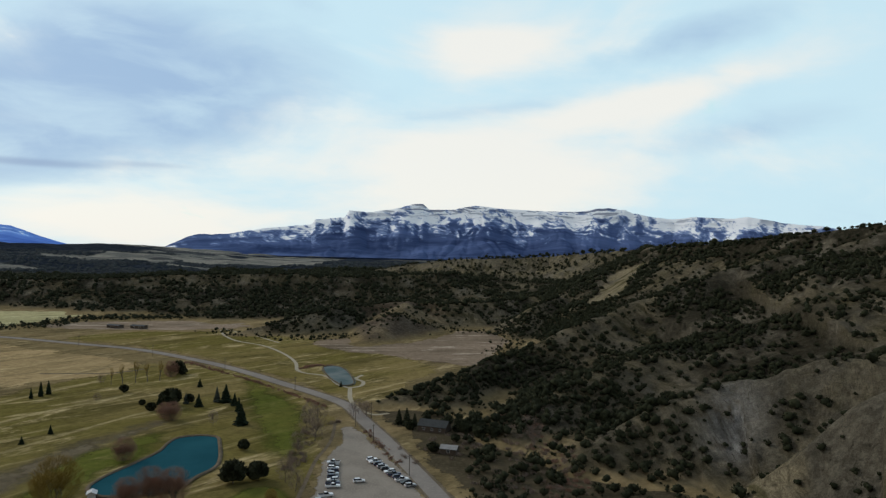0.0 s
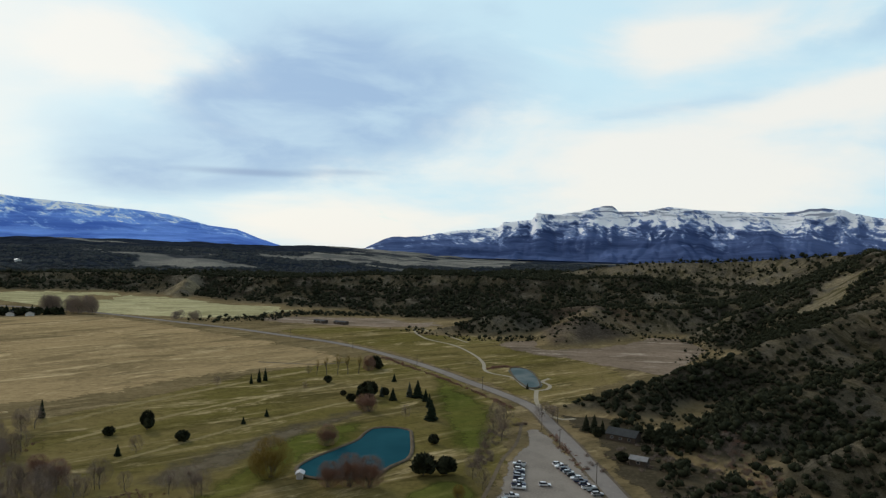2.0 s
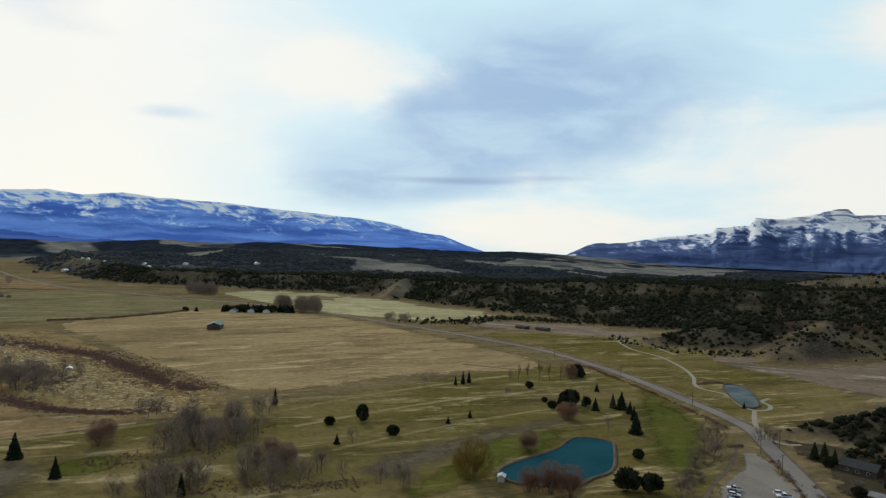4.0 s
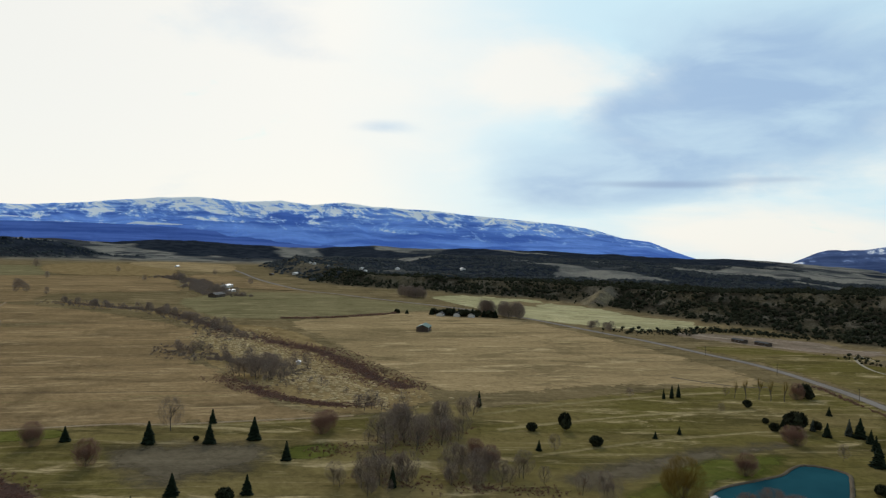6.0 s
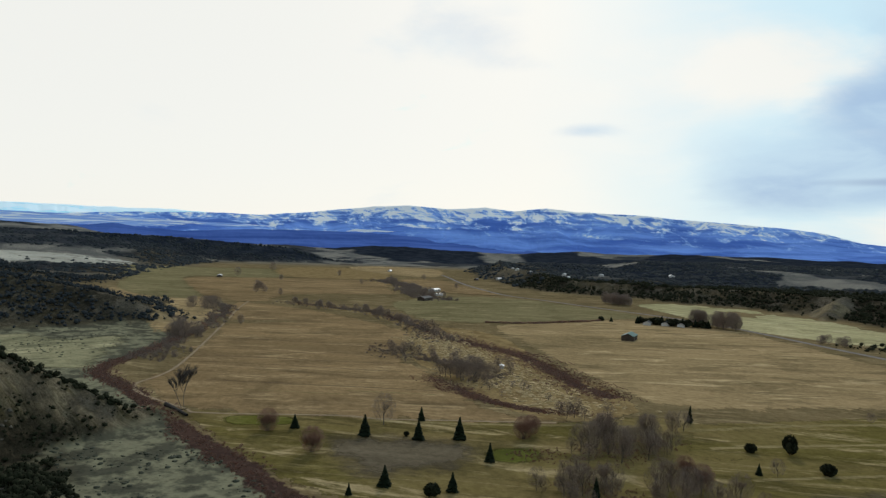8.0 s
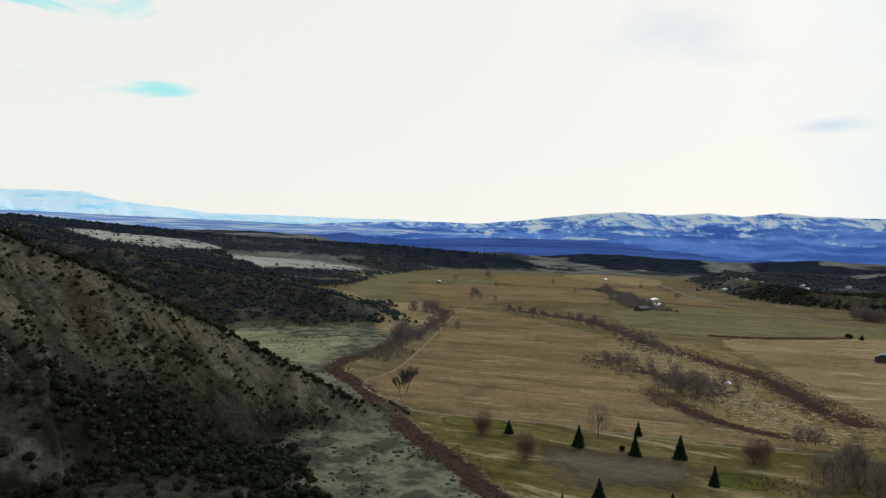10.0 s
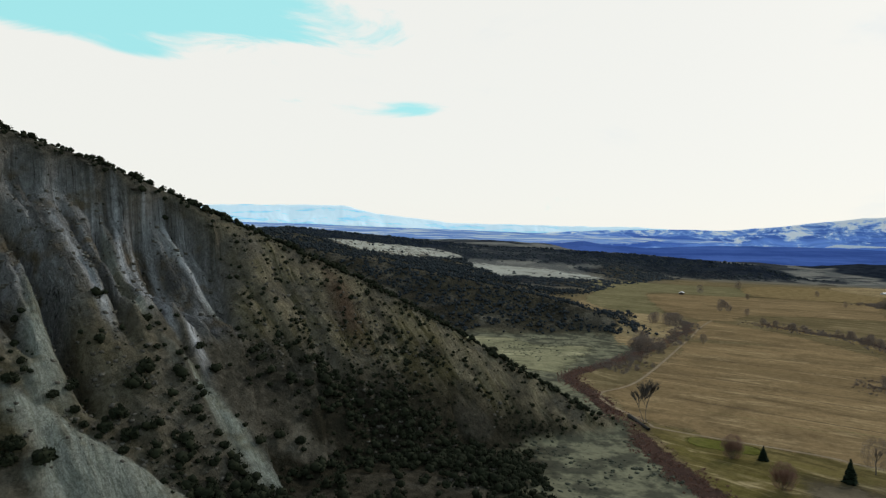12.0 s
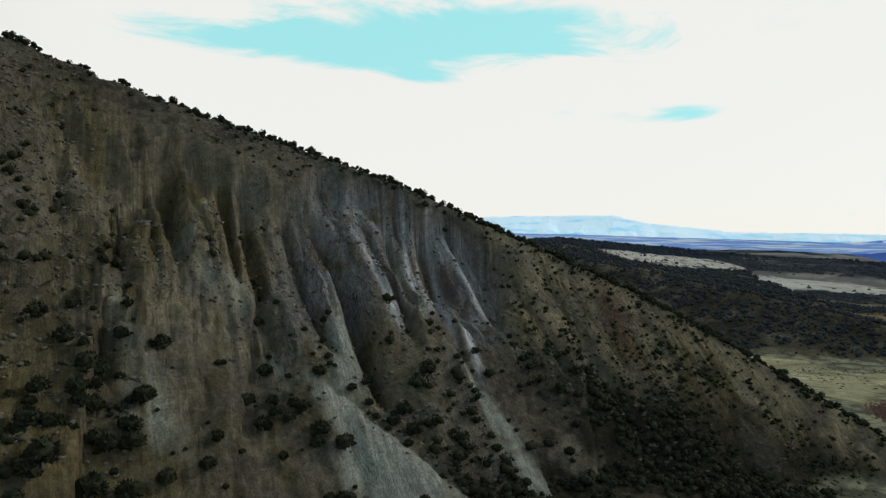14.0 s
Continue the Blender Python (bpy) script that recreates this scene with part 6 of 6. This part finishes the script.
def make_car(paint, pickup, label):
    car = new("pickup_truck" if pickup else "parked_car")
    if pickup:
        body = prism([(-2.75, 0.45), (2.7, 0.45), (2.75, 0.75), (2.65, 1.05), (1.35, 1.15), (-0.75, 1.15), (-2.75, 1.15)], 1.95, 0.06)
        glass = prism([(1.25, 1.15), (0.55, 1.78), (-0.55, 1.78), (-0.75, 1.15)], 1.80, 0.04, 0.82)
        roof = prism([(0.5, 1.78), (0.45, 1.85), (-0.45, 1.85), (-0.5, 1.78)], 1.42, 0.02)
        bed = prism([(-2.6, 1.16), (-0.85, 1.16), (-0.85, 1.19), (-2.6, 1.19)], 1.6, 0)
        piece("bed", bed, M_RUBBER, car, "dark truck bed")
        span = 1.75
    else:
        body = prism([(-2.3, 0.40), (2.25, 0.40), (2.32, 0.65), (2.2, 0.88), (1.05, 1.02), (-2.2, 1.05), (-2.34, 0.8)], 1.82, 0.06)
        glass = prism([(1.0, 1.02), (0.35, 1.55), (-1.75, 1.58), (-2.15, 1.04)], 1.70, 0.04, 0.80)
        roof = prism([(0.3, 1.56), (0.2, 1.63), (-1.6, 1.65), (-1.75, 1.58)], 1.34, 0.02)
        span = 1.42
    piece("body", body, paint, car)
    piece("windows", glass, M_GLASS, car, "dark tinted windows")
    piece("roof", roof, paint, car)
    for wx in (-span, span):
        for wy in (-0.82, 0.82):
            tyre = piece("wheel", disc(wx, wy, 0.36, 0.36, 0.24), M_RUBBER, car, "black tyre")
            piece("rim", disc(wx, wy, 0.36, 0.22, 0.26), M_RIM, tyre, "alloy rim")
    for wy in (-0.7, 0.7):
        back = -2.80 if pickup else -2.36
        form = prism([(back, 0.72), (back + 0.12, 0.72), (back + 0.12, 0.96), (back, 0.96)], 0.22, 0)
        piece("tail_lamp", (form[0] + np.array([0, wy, 0]), form[1]), M_LIGHT_RED, car, "red tail lamp")
    return tagged(car, label, "truck" if pickup else "car", "cars in the parking lot")


CARS = [make_car(M_WHITE, True, "white pickup truck parked on the gravel lot"), make_car(M_NAVY, False, "dark blue car parked on the gravel lot"), make_car(M_WHITE, False, "white car parked on the gravel lot"),
        make_car(M_BLACK, False, "black car parked on the gravel lot"), make_car(M_SILVER, False, "silver car parked on the gravel lot"), make_car(M_NAVY, True, "dark blue pickup truck parked on the gravel lot")]
placed = set()


def park(kind, px, py, heading):
    ob = CARS[kind] if kind not in placed else copy_thing(CARS[kind], Matrix())
    placed.add(kind)
    ob.matrix_basis = pose(px, py, 0.095, 0, 0, heading)


for i, kind in enumerate((0, 3, 2, 1, 4, 1, 2, 5, 0)):
    park(kind, -42.6 + 0.52 * i, 285.5 - 3.5 * i, 8 + rng.uniform(-4, 4) + (180 if i % 3 == 0 else 0))
for i, kind in enumerate((2, 0, 1, 4, 3, 2, 5, 1, 0, 3, 4)):
    park(kind, -27.5 + 1.75 * i, 291.0 - 3.05 * i, 22 + rng.uniform(-5, 5) + (180 if i % 4 == 1 else 0))
for kind, px, py, heading in ((2, -29.5, 264, 15), (0, -39.5, 248, 20), (4, -40.5, 243, 20)):
    park(kind, px, py, heading)


def make_house(name, px, py, turn, wide, deep, tall, rise, wall, roof, label, windows=2, level=None):
    """A gabled building with overhanging roof slabs, a door and windows."""
    z = ground_at(px, py) if level is None else level
    base = new(name)
    piece("wall", prism([(-wide / 2, -0.5), (wide / 2, -0.5), (wide / 2, tall), (0, tall + rise), (-wide / 2, tall)], deep, 0), wall, base)
    k = 0.5
    for side in (-1, 1):
        a, b = (side * (wide / 2 + k), tall - k * rise * 2 / wide + 0.06), (0, tall + rise + 0.06)
        piece("roof", prism([a, b, (b[0], b[1] + 0.18), (a[0], a[1] + 0.18)][:: side], deep + 0.9, 0), roof, base)
    f = lambda form, x, y, zz: (form[0] + np.array([x, y, zz]), form[1])
    piece("door", f(prism([(-0.05, 0), (0.05, 0), (0.05, 2.05), (-0.05, 2.05)], 0.95, 0), wide / 2 + 0.03, 0.6, 0.05), M_BOARD, base, "dark wooden door")
    for j in range(windows):
        y0 = -deep / 2 + deep * (j + 0.7) / (windows + 0.4)
        for side in (-1, 1):
            w = piece("window", f(prism([(-0.05, 0), (0.05, 0), (0.05, 1.2), (-0.05, 1.2)], 1.3, 0), side * (wide / 2 + 0.02), y0, 1.0), M_PLASTER, base, "window frame")
            piece("pane", f(prism([(-0.03, 0), (0.03, 0), (0.03, 1.0), (-0.03, 1.0)], 1.1, 0), side * (wide / 2 + 0.06), y0, 1.1), M_GLASS, w, "dark window pane")
    base.matrix_basis = pose(px, py, z, 0, 0, turn)
    return tagged(base, label, "building")


make_house("house", -2, 341, 70, 8, 14, 3.0, 2.2, M_BOARD, M_ROOF_GREY, "dark wooden house with a grey roof under trees", 3)
make_house("garden_shed", 5, 304, 75, 5, 7, 2.6, 1.0, M_BOARD, M_ROOF_TIN, "small brown shed with a weathered grey roof by the road", 1)
make_house("pump_hut", -119, 241, 20, 2.4, 3.2, 2.1, 0.6, M_PLASTER, M_ROOF_PALE, "small white pump hut at the pond corner", 1)
make_house("barn", -548, 468, 40, 12, 22, 4.5, 2.6, M_BOARD, M_ROOF_GREEN, "open-sided barn with a green metal roof in the field", 2)
for px, py, turn in ((-652, 584, 35), (-640, 602, 30), (-626, 612, 40)):
    make_house("farmhouse", px, py, turn, 8, 14, 3.0, 1.8, M_PLASTER, M_ROOF_GREY, "white farmhouse with a dark roof among evergreens", 2)
for px, py, turn in ((-327, 702, 70), (-303, 702, 75)):
    make_house("stable", px, py, turn, 7, 15, 2.8, 0.8, M_BOARD, M_ROOF_GREY, "long low dark shed with a grey roof", 2)
make_house("ranch_house", -1179, 544, 40, 12, 26, 4.0, 2.0, M_PLASTER, M_ROOF_PALE, "distant white ranch house among bare trees", 2)
make_house("ranch_barn", -1000, 446, 40, 12, 30, 4.0, 2.5, M_BOARD, M_ROOF_GREY, "distant dark barn among bare trees", 2)
make_house("ranch_shed", -1085, 508, 35, 9, 18, 3.0, 1.5, M_PLASTER, M_ROOF_PALE, "distant pale shed beside the ranch house", 2)
make_house("farm_shed", -1606, 218, 80, 10, 30, 3.5, 2.0, M_BOARD, M_ROOF_PALE, "distant low farm shed with a pale roof", 2)
make_house("ridge_house", -1450, 1376, 50, 14, 40, 5, 3.0, M_PLASTER, M_ROOF_PALE, "distant long pale building on the wooded bench", 3)
for px, py, turn in ((-1543, 826, 40), (-1626, 982, 60), (-1452, 884, 45), (-1470, 1040, 30), (-1375, 1083, 50), (-1960, 756, 40), (-1490, 860, 25), (-1580, 1010, 60), (-1400, 1000, 35), (-1520, 930, 50), (-1440, 1130, 40)):
    tin = (px + py) % 2 == 0
    make_house("distant_house", px, py, turn, 8, 14, 3.2, 2.0, M_PLASTER if tin else M_BOARD, M_ROOF_PALE if tin else M_ROOF_GREY, "distant pale house among the junipers" if tin else "distant dark wooden house among the junipers", 2)
make_house("stock_shelter", -442, 260, 60, 3, 6, 2.0, 0.5, M_PLASTER, M_ROOF_PALE, "small white stock shelter in the marsh", 1)


def make_pole(px, py, tall=8.5):
    base = new("power_pole")
    piece("post", tube((0, 0, -0.3), (0, 0, tall), 0.16, 0.11, 8), M_POLE, base)
    piece("crossarm", prism([(-0.06, tall - 0.8), (0.06, tall - 0.8), (0.06, tall - 0.62), (-0.06, tall - 0.62)], 2.4, 0), M_POLE, base)
    for k in (-1.05, 0.0, 1.05):
        piece("insulator", tube((0, k, tall - 0.62), (0, k, tall - 0.40), 0.05, 0.04, 6), M_GLASS, base, "dark glass insulator")
    base.matrix_basis = pose(px, py, ground_at(px, py), 0, 0, -35)
    return tagged(base, "weathered wooden power pole beside the road", "pole", "power poles along the road")


for px, py in ((-11, 273), (-29.5, 318), (-41, 345), (-35, 362), (-88, 426), (-150, 488), (-222, 540), (-300, 580), (6, 222)):
    make_pole(px, py)
